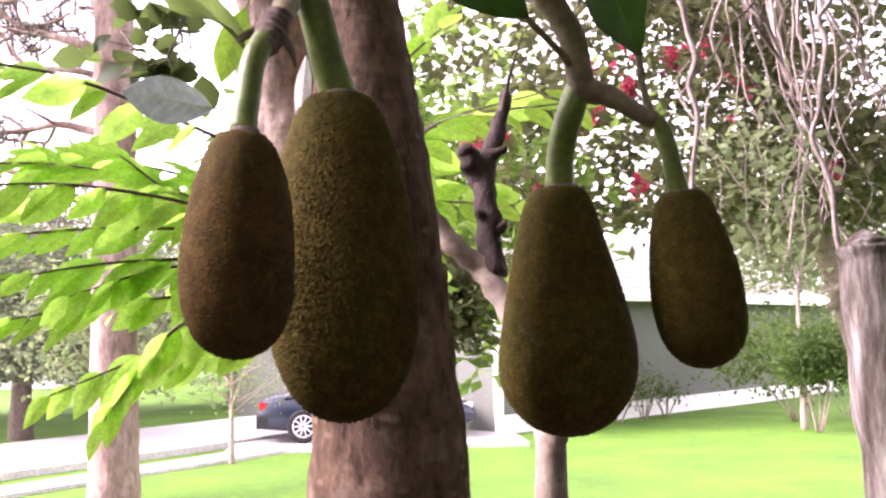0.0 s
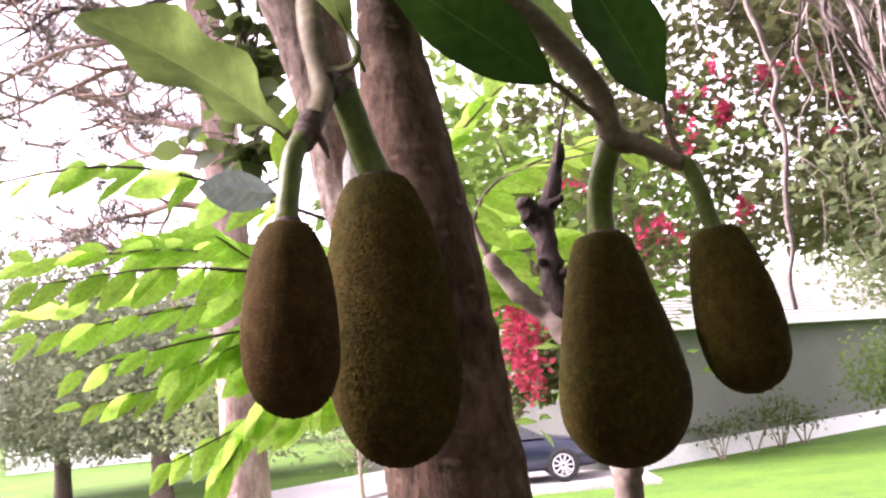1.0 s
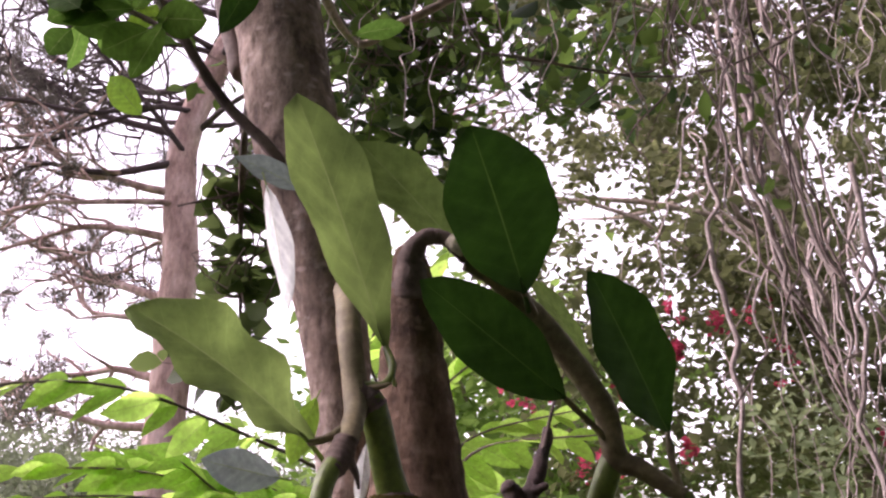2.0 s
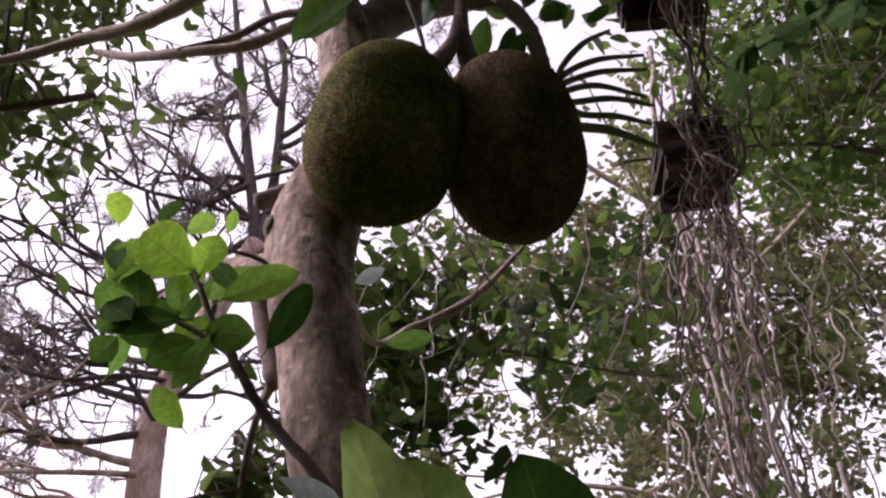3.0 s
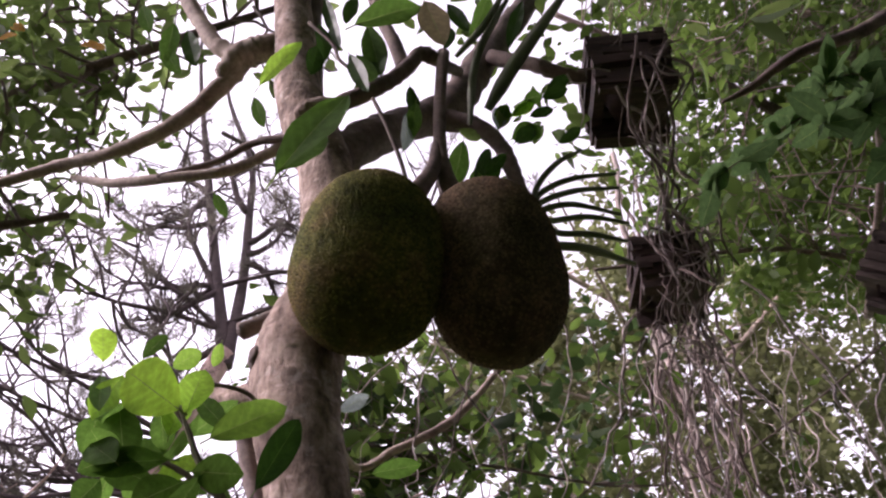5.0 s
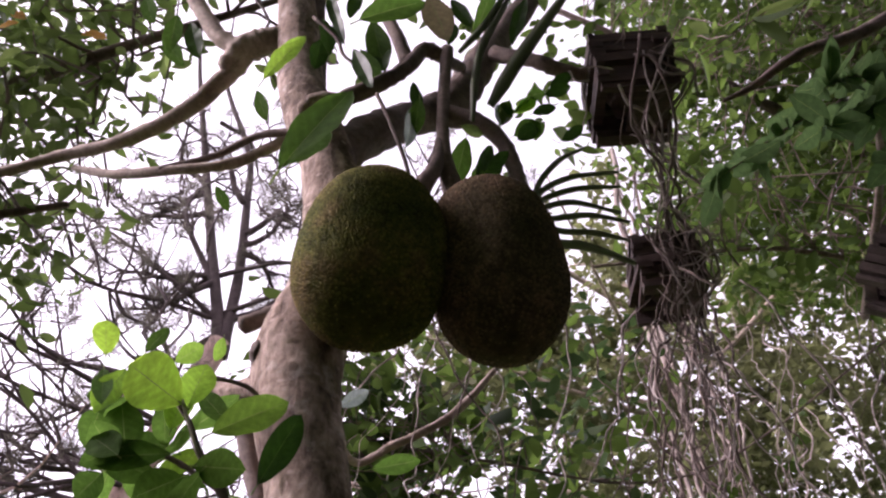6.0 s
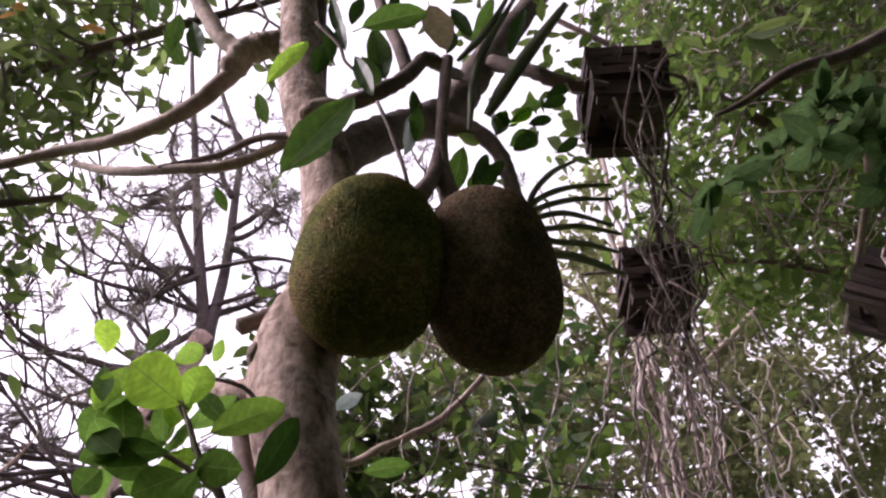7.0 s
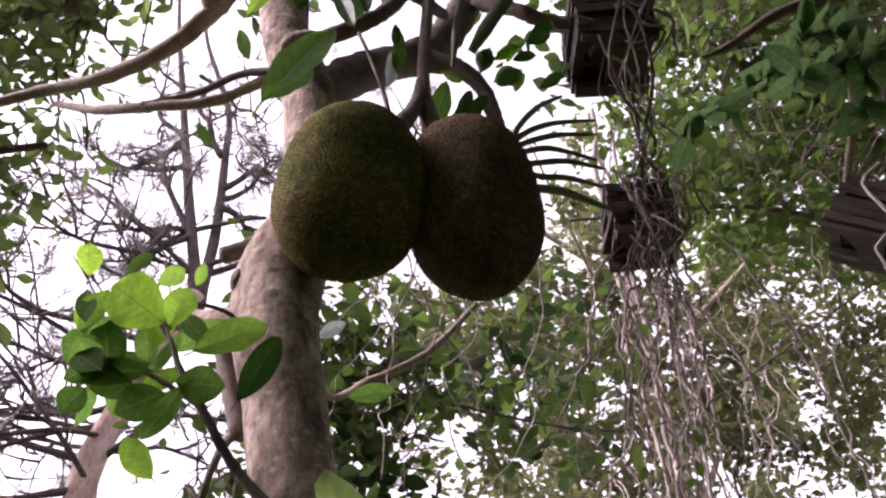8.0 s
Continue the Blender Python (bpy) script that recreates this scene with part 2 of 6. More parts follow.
PINE_BARK = grained("pine_bark", [(0.35, (0.22, 0.135, 0.115)), (0.5, (0.40, 0.275, 0.24)), (0.7, (0.54, 0.41, 0.375))], 5, 26, 0.9, 0.9, 0.03, (1, 1, 0.45))
POST_BARK = grained("weathered_post", [(0.36, (0.06, 0.045, 0.035)), (0.48, (0.20, 0.16, 0.135)), (0.58, (0.42, 0.37, 0.33)), (0.68, (0.66, 0.62, 0.58))], 26, 90, 0.9, 1.0, 0.012, (1, 1, 0.16))
SPUR = grained("dark_broken_wood", [(0.3, (0.03, 0.02, 0.018)), (0.7, (0.13, 0.09, 0.08))], 45, 220, 0.9, 0.9, 0.004)
STALK = grained("green_stalk", [(0.3, (0.075, 0.115, 0.014)), (0.7, (0.15, 0.205, 0.032))], 30, 160, 0.5, 0.2, 0.001)
PEDUNCLE = grained("peduncle_bark", [(0.3, (0.09, 0.075, 0.035)), (0.7, (0.23, 0.19, 0.10))], 25, 140, 0.7, 0.4, 0.002)
FRUIT = grained("young_fruit_skin", [(0.3, (0.056, 0.038, 0.0085)), (0.5, (0.072, 0.053, 0.0105)), (0.7, (0.057, 0.054, 0.0115))], 16, 120, 0.85, 0.3, 0.001, spec=0.06, island=0.22)
FRUIT_TAN = grained("tan_young_fruit_skin", [(0.3, (0.064, 0.037, 0.012)), (0.5, (0.080, 0.049, 0.0145)), (0.7, (0.068, 0.052, 0.0145))], 16, 120, 0.85, 0.3, 0.001, spec=0.06, island=0.22)
FRUIT_RIPE = grained("ripening_fruit_skin", [(0.34, (0.050, 0.062, 0.015)), (0.5, (0.100, 0.100, 0.022)), (0.66, (0.165, 0.115, 0.048))], 9, 80, 0.85, 0.3, 0.001, spec=0.1, island=0.42)
FRUIT_BROWN = grained("brown_fruit_skin", [(0.34, (0.050, 0.045, 0.020)), (0.5, (0.098, 0.072, 0.038)), (0.66, (0.16, 0.102, 0.062))], 8, 80, 0.85, 0.3, 0.001, spec=0.1, island=0.42)
RIB = foliage("leaf_rib", (0.11, 0.155, 0.05), (0.15, 0.20, 0.07), (0.36, 0.46, 0.17), 0.6, 0.5, True)
RIB_DARK = foliage("dark_leaf_rib", (0.055, 0.095, 0.03), (0.075, 0.12, 0.04), (0.08, 0.16, 0.03), 0.6, 0.3, True)
LEAF_DARK = foliage("dark_leaf", (0.022, 0.046, 0.013), (0.035, 0.072, 0.018), (0.035, 0.10, 0.012), 0.4, 0.22, False)
LEAF_PALE = foliage("pale_leaf_underside", (0.11, 0.17, 0.05), (0.145, 0.21, 0.065), (0.25, 0.36, 0.10), 0.6, 0.48, False)
# near-white colour stands in for skylight through the hanging leaf
LEAF_WHITE = foliage("white_dry_backlit_leaf", (0.60, 0.62, 0.60), (0.68, 0.70, 0.68), (0.92, 0.95, 0.93), 0.8, 0.65, False)
LEAF_GREY = foliage("blue_grey_leaf", (0.23, 0.28, 0.26), (0.30, 0.35, 0.325), (0.32, 0.39, 0.37), 0.75, 0.4, False)
LEAF_FRESH = foliage("fresh_leaf", (0.08, 0.20, 0.014), (0.14, 0.29, 0.026), (0.44, 0.78, 0.09), 0.5, 0.72, False)
LEAF_YOUNG = foliage("young_yellow_green_leaf", (0.13, 0.28, 0.018), (0.17, 0.34, 0.026), (0.52, 0.86, 0.09), 0.5, 0.78, False)
LEAF_GREEN = foliage("bright_green_leaf", (0.06, 0.13, 0.016), (0.085, 0.17, 0.022), (0.24, 0.44, 0.06), 0.5, 0.6, False)
LEAF_MID = foliage("green_leaf", (0.035, 0.076, 0.018), (0.06, 0.12, 0.026), (0.12, 0.25, 0.04), 0.8, 0.45, False)
CROWN = foliage("crown_leaves", (0.035, 0.06, 0.02), (0.085, 0.125, 0.045), (0.17, 0.24, 0.07), 0.45, 0.45)
CROWN_MID = foliage("canopy_leaves", (0.03, 0.055, 0.018), (0.08, 0.122, 0.037), (0.15, 0.235, 0.055), 0.5, 0.42)
# canopy green darkened to carry the shade inside the basket tree's crown
CROWN_SHADED = foliage("shaded_green_leaves", (0.022, 0.042, 0.013), (0.060, 0.096, 0.028), (0.115, 0.19, 0.038), 0.6, 0.42)
STRAP = foliage("strap_leaves", (0.13, 0.145, 0.10), (0.17, 0.19, 0.13), (0.20, 0.26, 0.13), 0.4, 0.4)
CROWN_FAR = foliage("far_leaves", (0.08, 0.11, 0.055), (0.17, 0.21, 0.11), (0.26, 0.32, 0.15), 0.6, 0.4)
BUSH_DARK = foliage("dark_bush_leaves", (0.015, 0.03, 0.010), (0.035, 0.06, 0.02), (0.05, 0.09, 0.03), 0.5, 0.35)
CROWN_OAK = foliage("oak_leaves", (0.075, 0.09, 0.06), (0.145, 0.17, 0.105), (0.21, 0.25, 0.14), 0.6, 0.35)
CROWN_LIGHT = foliage("light_leaves", (0.075, 0.14, 0.03), (0.15, 0.235, 0.055), (0.28, 0.44, 0.10), 0.5, 0.5)
NEEDLE = foliage("pine_needles", (0.06, 0.055, 0.045), (0.12, 0.107, 0.092), (0.15, 0.14, 0.115), 0.6, 0.35)
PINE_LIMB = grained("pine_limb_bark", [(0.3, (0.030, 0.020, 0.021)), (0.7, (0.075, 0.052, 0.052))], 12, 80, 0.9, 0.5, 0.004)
FLOWER = foliage("red_flowers", (0.40, 0.036, 0.075), (0.58, 0.08, 0.145), (0.6, 0.09, 0.16), 0.6, 0.4)
CROWN_NEAR = foliage("soft_near_leaves", (0.030, 0.058, 0.027), (0.052, 0.088, 0.040), (0.11, 0.20, 0.07), 0.75, 0.5, False, False)
SPRAY_LEAF = foliage("feathery_leaflets", (0.16, 0.31, 0.03), (0.21, 0.37, 0.045), (0.60, 0.92, 0.18), 0.8, 0.72, False, False)
LEAF_TAN = foliage("dry_tan_leaf", (0.24, 0.19, 0.11), (0.32, 0.26, 0.16), (0.30, 0.25, 0.14), 0.7, 0.4, False)
LEAF_ORANGE = foliage("turning_leaf", (0.45, 0.18, 0.03), (0.6, 0.30, 0.05), (0.8, 0.4, 0.06), 0.5, 0.5, False)
MULCH = grained("leaf_mulch", [(0.3, (0.05, 0.035, 0.025)), (0.7, (0.14, 0.10, 0.07))], 4, 60, 0.95, 0.8, 0.02)
ROOT_BROWN = grained("brown_orchid_root", [(0.3, (0.07, 0.048, 0.04)), (0.7, (0.17, 0.125, 0.108))], 14, 90, 0.85, 0.3, 0.001)
CROWN_DUSKY = foliage("dusky_crown_leaves", (0.054, 0.058, 0.027), (0.118, 0.122, 0.060), (0.19, 0.21, 0.088), 0.5, 0.45)
VINE = grained("grey_vine_bark", [(0.3, (0.15, 0.118, 0.103)), (0.7, (0.33, 0.275, 0.245))], 14, 90, 0.85, 0.3, 0.001)
ROOT = grained("orchid_root", [(0.3, (0.213, 0.164, 0.148)), (0.7, (0.459, 0.394, 0.369))], 14, 90, 0.85, 0.3, 0.001)
SLAT_WORN = grained("weathered_slat_wood", [(0.3, (0.025, 0.016, 0.014)), (0.7, (0.11, 0.08, 0.07))], 12, 80, 0.85, 0.5, 0.002, (1, 6, 6))
SLAT = grained("dark_wet_wood", [(0.3, (0.02, 0.011, 0.010)), (0.7, (0.08, 0.046, 0.039))], 12, 80, 0.8, 0.5, 0.002, (1, 6, 6))
LAWN = grained("lawn_grass", [(0.3, (0.045, 0.120, 0.004)), (0.5, (0.07, 0.172, 0.0055)), (0.72, (0.105, 0.228, 0.008))], 0.6, 14, 0.9, 0.8, 0.03)
CONCRETE = grained("pale_concrete", [(0.3, (0.42, 0.40, 0.38)), (0.7, (0.58, 0.56, 0.53))], 0.9, 20, 0.9, 0.3, 0.005)
ROAD = grained("worn_pale_concrete_road", [(0.3, (0.54, 0.53, 0.50)), (0.7, (0.64, 0.63, 0.60))], 0.5, 25, 0.9, 0.3, 0.006)
WALL = grained("grey_green_stucco", [(0.3, (0.122, 0.132, 0.112)), (0.7, (0.150, 0.160, 0.136))], 0.8, 30, 0.9, 0.3, 0.006)
TRIM = grained("white_trim_paint", [(0.3, (0.72, 0.72, 0.70)), (0.7, (0.82, 0.82, 0.80))], 2, 30, 0.6, 0.1, 0.002)
SHINGLE = grained("pale_shingles", [(0.3, (0.24, 0.235, 0.20)), (0.7, (0.34, 0.335, 0.29))], 3, 40, 0.9, 0.5, 0.01)
PAINT_NAVY = grained("navy_car_paint", [(0.3, (0.012, 0.016, 0.035)), (0.7, (0.016, 0.022, 0.045))], 2, 50, 0.22, 0.0, 0.001, spec=0.6)
PAINT_WHITE = grained("white_car_paint", [(0.3, (0.7, 0.7, 0.7)), (0.7, (0.78, 0.78, 0.78))], 2, 50, 0.25, 0.0, 0.001, spec=0.6)
RUBBER = grained("tyre_rubber", [(0.3, (0.012, 0.012, 0.012)), (0.7, (0.03, 0.03, 0.03))], 6, 60, 0.85, 0.2, 0.002)
RIM = grained("alloy_rim", [(0.3, (0.55, 0.55, 0.56)), (0.7, (0.65, 0.65, 0.66))], 6, 60, 0.35, 0.05, 0.001)
GLASS = grained("dark_window_glass", [(0.3, (0.02, 0.025, 0.03)), (0.7, (0.03, 0.035, 0.04))], 1, 10, 0.06, 0.0, 0.001, spec=0.8)
LAMP_RED = grained("red_lamp_plastic", [(0.3, (0.35, 0.02, 0.02)), (0.7, (0.45, 0.04, 0.04))], 6, 60, 0.25, 0.0, 0.001)

# ---- ground, road, house ----
AL, AC = Vector((0.6, 0.8, 0)), Vector((0.8, -0.6, 0))   # along and across the street


def slab(name, s0, s1, n0, n1, z0, z1, mat, label):
    m = Matrix((AL, AC, Vector((0, 0, 1)))).transposed().to_4x4()
    ob = part(name, box(Soup(), (s0, n0, z0), (s1, n1, z1), m), mat, None, label, smooth=False)
    return tagged(ob, category=name, kind="structure")


gs = Soup()
N = 60
gx = np.sign(np.linspace(-1, 1, N)) * np.abs(np.linspace(-1, 1, N)) ** 2.2 * 400
gs.add([(x, y, 0.05 * noise.noise(Vector((x * 0.15, y * 0.15, 0))) * (abs(x) + abs(y) < 60) - 0.03) for x in gx for y in gx],
       [(i * N + j, (i + 1) * N + j, (i + 1) * N + j + 1, i * N + j + 1) for i in range(N - 1) for j in range(N - 1)])
tagged(part("ground", gs, LAWN, None, "bright green mown lawn running to the street"), category="lawn", kind="structure")
# unseen mulch sheet added so the lawn throws less green light upward
bed = Soup()
bed.add([(4.6 * math.cos(k / 40 * 6.2832) * (1 + 0.12 * math.sin(k)) , 1.2 + 3.6 * math.sin(k / 40 * 6.2832) * (1 + 0.1 * math.cos(1.7 * k)), 0.045) for k in range(40)] + [(0, 1.2, 0.09)], [(k, (k + 1) % 40, 40) for k in range(40)])
tagged(part("planting_bed", bed, MULCH, None, "unseen brown mulch bed added to cut green bounce from the lawn"), category="soil", kind="structure")
slab("road", -40, 200, -17.4, -13.0, -0.2, 0.012, ROAD, "pale sunlit asphalt street behind the lawn")
slab("kerb", -40, 200, -13.0, -12.82, -0.2, 0.09, CONCRETE, "low concrete kerb along the street")
slab("pavement", -40, 200, -12.0, -11.3, -0.2, 0.03, CONCRETE, "narrow pale concrete pavement between grass strips")
dr = Soup()
box(dr, (-2.6, 16.7, -0.2), (2.6, 20.6, 0.035))
tagged(part("driveway", dr, CONCRETE, None, "pale concrete driveway under the parked car", smooth=False), category="driveway", kind="structure")


def house():
    """A low stuccoed house with a hipped shingle roof, its long wall running away from the lawn."""
    h = thing("house", "grey-green stuccoed bungalow with pale shingle roof", "house", at=(2.3, 18.7, 0))
    h.rotation_euler = (0, 0, math.atan2(5.7, 6.5))
    L, D, H = 16.0, 9.0, 2.62
    for lo, hi in (((0, 0, -0.2), (L, 0.2, H)), ((0, D - 0.2, -0.2), (L, D, H)), ((0, 0.2, -0.2), (0.2, D - 0.2, H)), ((L - 0.2, 0.2, -0.2), (L, D - 0.2, H))):
        part("wall", box(Soup(), lo, hi), WALL, h, smooth=False)
    part("footing", box(Soup(), (-0.06, -0.07, -0.2), (L + 0.06, -0.003, 0.34)), TRIM, h, "white painted footing band", smooth=False)
    part("corner_board", box(Soup(), (-0.08, -0.08, 0.34), (0.12, -0.004, H - 0.02)), TRIM, h, smooth=False)
    part("fascia", box(Soup(), (-0.55, -0.58, H - 0.02), (L + 0.55, -0.54, H + 0.16)), TRIM, h, smooth=False)
    part("soffit", box(Soup(), (-0.5, -0.54, H + 0.002), (L + 0.5, D + 0.5, H + 0.03)), TRIM, h, smooth=False)
    # roof: courses of overlapping shingles on four slopes
    rise, run = 2.1, D / 2 + 0.55
    n = 22
    for face in range(4):
        v = []
        for k in range(n + 1):
            for lift in (0.0, 0.028):
                o = -0.55 + run * k / n
                z = H + 0.05 + rise * k / n + lift
                row = ((o, o, z), (L - o, o, z)) if face == 0 else ((L - o, D - o, z), (o, D - o, z)) if face == 1 else ((o, D - o, z), (o, o, z)) if face == 2 else ((L - o, o, z), (L - o, D - o, z))
                v += row
        sl = Soup().add(v, [(2 * k, 2 * k + 1, 2 * k + 3, 2 * k + 2) for k in range(2 * n + 1)])
        part("roof_slope", sl, SHINGLE, h, "pale weathered shingle slope", smooth=False)
    return h


house()


def shrub(name, at, height, spread, n, leaf, seed, label, mat=None, stems=5):
    rng = np.random.default_rng(seed)
    t = thing(name, label, "shrub", at=at)
    ends = []
    for k in range(stems):
        a = rng.uniform(0, 2 * math.pi)
        e = np.array([math.cos(a) * spread * 0.7, math.sin(a) * spread * 0.5, height * rng.uniform(0.6, 0.95)])
        limb("stem", [(0.1 * e[0], 0.1 * e[1], -0.05, 0.02), (0.5 * e[0], 0.4 * e[1], 0.45 * e[2], 0.014), (*e, 0.006)], BARK_GREY, t, 5, 3)
        ends.append(e)
    pts = []
    for e in ends:
        c = e + rng.normal(size=(n // stems, 3)) * (spread * 0.3, spread * 0.3, height * 0.15)
        pts.append(c)
    c = np.concatenate(pts)
    c = c[c[:, 2] > height * 0.25]
    f = new("foliage", cloud_mesh("foliage", leaf_cloud(rng, c, leaf), mat or CROWN))
    f.parent = t
    f["kind"] = "stuff"
    return t


def foliage_part(parent, rng, centres, size, mat, stretch=0.5, name="crown", label=""):
    ob = new(name, cloud_mesh(name, leaf_cloud(rng, centres, size, stretch), mat))
    ob.parent = parent
    ob["kind"] = "stuff"
    return tagged(ob, label)


for k, (u, hgt, sp) in enumerate(((2.2, 0.75, 0.5), (3.3, 0.95, 0.6), (4.3, 1.0, 0.55), (5.2, 0.7, 0.5))):
    d = Vector((6.5, 5.7, 0)).normalized()
    p = Vector((2.3, 18.7, 0)) + d * u + Vector((0.66, -0.75, 0)) * 0.55
    shrub("shrub", p, hgt, sp, 230, 0.10, 30 + k, "thin twiggy green shrub against the stuccoed wall")
shrub("bush", (10.6, 21.2, 0), 2.3, 1.6, 2600, 0.13, 51, "dense dark green bush at the wall", CROWN_MID, 7)
shrub("bush", (8.9, 20.0, 0), 1.9, 1.5, 2600, 0.13, 52, "dense dark green bush at the wall", CROWN_MID, 7)


def car(name, at, turn, paint, label):
    """A saloon: body lofted along its length, cabin glass, wheels with tyre and spoked rim, lamps."""
    c = thing(name, label, "car", at=at)
    c.rotation_euler, c.scale = (0, 0, radians(turn)), (0.87, 0.9, 0.9)
    prof = [(-2.25, 0.35, 0.62), (-2.2, 0.28, 0.86), (-1.7, 0.24, 0.95), (-1.0, 0.24, 0.95), (0.2, 0.24, 0.93), (1.0, 0.24, 0.91), (1.7, 0.25, 0.82), (2.1, 0.28, 0.72), (2.25, 0.36, 0.58)]
    rows = spline(prof, 4)
    s, v = Soup(), []
    sec = [(0.78, 0.0), (0.97, 0.12), (1.0, 0.45), (0.97, 0.8), (0.86, 0.97), (0.4, 1.02)]
    for x, lo, hi in rows:
        w = 0.9 * (1 - 0.14 * (abs(x) / 2.25) ** 4)
        ring = [(x, -w * a, lo + (hi - lo) * b) for a, b in sec] + [(x, w * a, lo + (hi - lo) * b) for a, b in reversed(sec)]
        v += ring
    k = 2 * len(sec)
    s.add(v, [(i * k + j, i * k + (j + 1) % k, (i + 1) * k + (j + 1) % k, (i + 1) * k + j) for i in range(len(rows) - 1) for j in range(k)] + [tuple(range(k)), tuple((len(rows) - 1) * k + j for j in reversed(range(k)))])
    part("body", s, paint, c)
    g, v = Soup(), []
    for x, z, w in ((-1.75, 0.94, 0.78), (-1.05, 1.36, 0.62), (-0.3, 1.42, 0.6), (0.25, 1.36, 0.62), (1.05, 0.92, 0.78)):
        v += [(x, -w, z - 0.03), (x, -w * 0.86, z), (x, w * 0.86, z), (x, w, z - 0.03), (x, 0.82, 0.9), (x, -0.82, 0.9)]
    g.add(v, [(i * 6 + j, i * 6 + (j + 1) % 6, (i + 1) * 6 + (j + 1) % 6, (i + 1) * 6 + j) for i in range(4) for j in range(6)] + [(5, 4, 3, 2, 1, 0), (24, 25, 26, 27, 28, 29)])
    part("cabin_glass", g, GLASS, c, smooth=False)
    r, v = Soup(), []
    for x, z in ((-1.12, 1.345), (-0.9, 1.4), (-0.3, 1.44), (0.15, 1.4), (0.32, 1.35)):
        v += [(x, -0.6, z), (x, -0.3, z + 0.02), (x, 0.3, z + 0.02), (x, 0.6, z)]
    r.add(v, [(i * 4 + j, i * 4 + j + 1, (i + 1) * 4 + j + 1, (i + 1) * 4 + j) for i in range(4) for j in range(3)])
    part("roof_panel", r, paint, c)
    for x in (-0.42, 0.36):
        for y in (-0.83, 0.83):
            tube(p := Soup(), [(x, y, 0.92, 0.03), (x * 0.8, y * 0.74, 1.38, 0.025)], 5, 2)
            part("pillar", p, paint, c)
    for x in (-1.36, 1.38):
        for y in (-0.82, 0.82):
            wheel = Soup()
            ring = []
            for a in range(28):
                q = 2 * math.pi * a / 28
                for rr, yy in ((0.21, -0.08), (0.31, -0.1), (0.335, -0.06), (0.335, 0.06), (0.31, 0.1), (0.21, 0.08)):
                    ring.append((x + rr * math.cos(q), y + yy, 0.335 + rr * math.sin(q)))
            wheel.add(ring, [(a * 6 + j, a * 6 + (j + 1) % 6, ((a + 1) % 28) * 6 + (j + 1) % 6, ((a + 1) % 28) * 6 + j) for a in range(28) for j in range(6)])
            w = part("wheel", wheel, RUBBER, c)
            rim = Soup()
            o = y + math.copysign(0.085, y)
            for a in range(10):
                q = 2 * math.pi * a / 10
                tube(rim, [(x + 0.03 * math.cos(q), o, 0.335 + 0.03 * math.sin(q), 0.022), (x + 0.215 * math.cos(q), o, 0.335 + 0.215 * math.sin(q), 0.016)], 5, 2)
            tube(rim, [(x + 0.215 * math.cos(2 * math.pi * a / 24), o, 0.335 + 0.215 * math.sin(2 * math.pi * a / 24), 0.014) for a in range(25)], 5, 1)
            part("rim", rim, RIM, w, "bright ten-spoke alloy rim")
    for y in (-0.62, 0.62):
        part("tail_lamp", box(Soup(), (-2.26, y - 0.16, 0.68), (-2.1, y + 0.16, 0.82)), LAMP_RED, c, "red tail lamp", smooth=False)
        part("headlamp", box(Soup(), (2.0, y - 0.14, 0.60), (2.2, y + 0.14, 0.70)), RIM, c, "clear headlamp", smooth=False)
    part("bumper", box(Soup(), (-2.32, -0.8, 0.3), (-2.1, 0.8, 0.56)), RUBBER, c, smooth=False)
    return c


car("car", (-0.2, 18.45, 0.035), 3, PAINT_NAVY, "dark navy saloon car parked on the driveway")
car("car", (1.6, 23.5, 0.0), 15, PAINT_WHITE, "white car parked behind the navy car")


# ---- trees of the background ----
def crown_tree(name, at, height, spread, n, leaf, seed, label, mat=CROWN, bark=BARK_GREY, trunk_r=0.18, low=0.35, limbs=9, lean=(0, 0), clump=0.16):
    """A tapered trunk with forking limbs and a ragged crown of small leaves gathered in clumps."""
    rng = np.random.default_rng(seed)
    t = thing(name, label, "tree", at=at)
    lx, ly = lean
    limb("trunk", [(0, 0, -0.1, trunk_r * 1.3), (0.15 * lx, 0.15 * ly, 0.2 * height, trunk_r), (0.5 * lx, 0.5 * ly, 0.55 * height, trunk_r * 0.6), (lx, ly, 0.85 * height, trunk_r * 0.2)], bark, t, 12, 5, 0.15, seed=seed)
    tips = []
    for k in range(limbs):
        a = 2 * math.pi * (k + rng.uniform(-0.3, 0.3)) / limbs
        h0 = height * rng.uniform(low * 0.7, 0.65)
        f = h0 / height
        b = np.array([f * lx, f * ly, h0])
        out = spread * rng.uniform(0.6, 1.0)
        e = b + (math.cos(a) * out, math.sin(a) * out, height * rng.uniform(0.1, 0.38))
        m = (b + e) / 2 + rng.normal(size=3) * spread * 0.07
        limb("limb", [(*b, trunk_r * 0.42), (*m, trunk_r * 0.25), (*e, trunk_r * 0.07)], bark, t, 6, 4, 0.15, seed=k)
        tips += [e, m, (m + e) / 2]
        for j in range(3):
            q = m + (e - m) * rng.uniform(0, 0.9)
            w = q + rng.normal(size=3) * spread * (0.25, 0.25, 0.2)
            tips.append(w)
    tips.append(np.array([lx, ly, height * 0.92]))
    tips = np.array(tips)
    c = tips[rng.integers(0, len(tips), n)]
    sub = rng.normal(size=(len(tips) * 8, 3)) * spread * 0.22
    pick = rng.integers(0, len(sub), n)
    c = c + sub[pick] + rng.normal(size=(n, 3)) * spread * clump * 0.45
    c = c[c[:, 2] > low * height * 0.75]
    foliage_part(t, rng, c, leaf, mat)
    return t


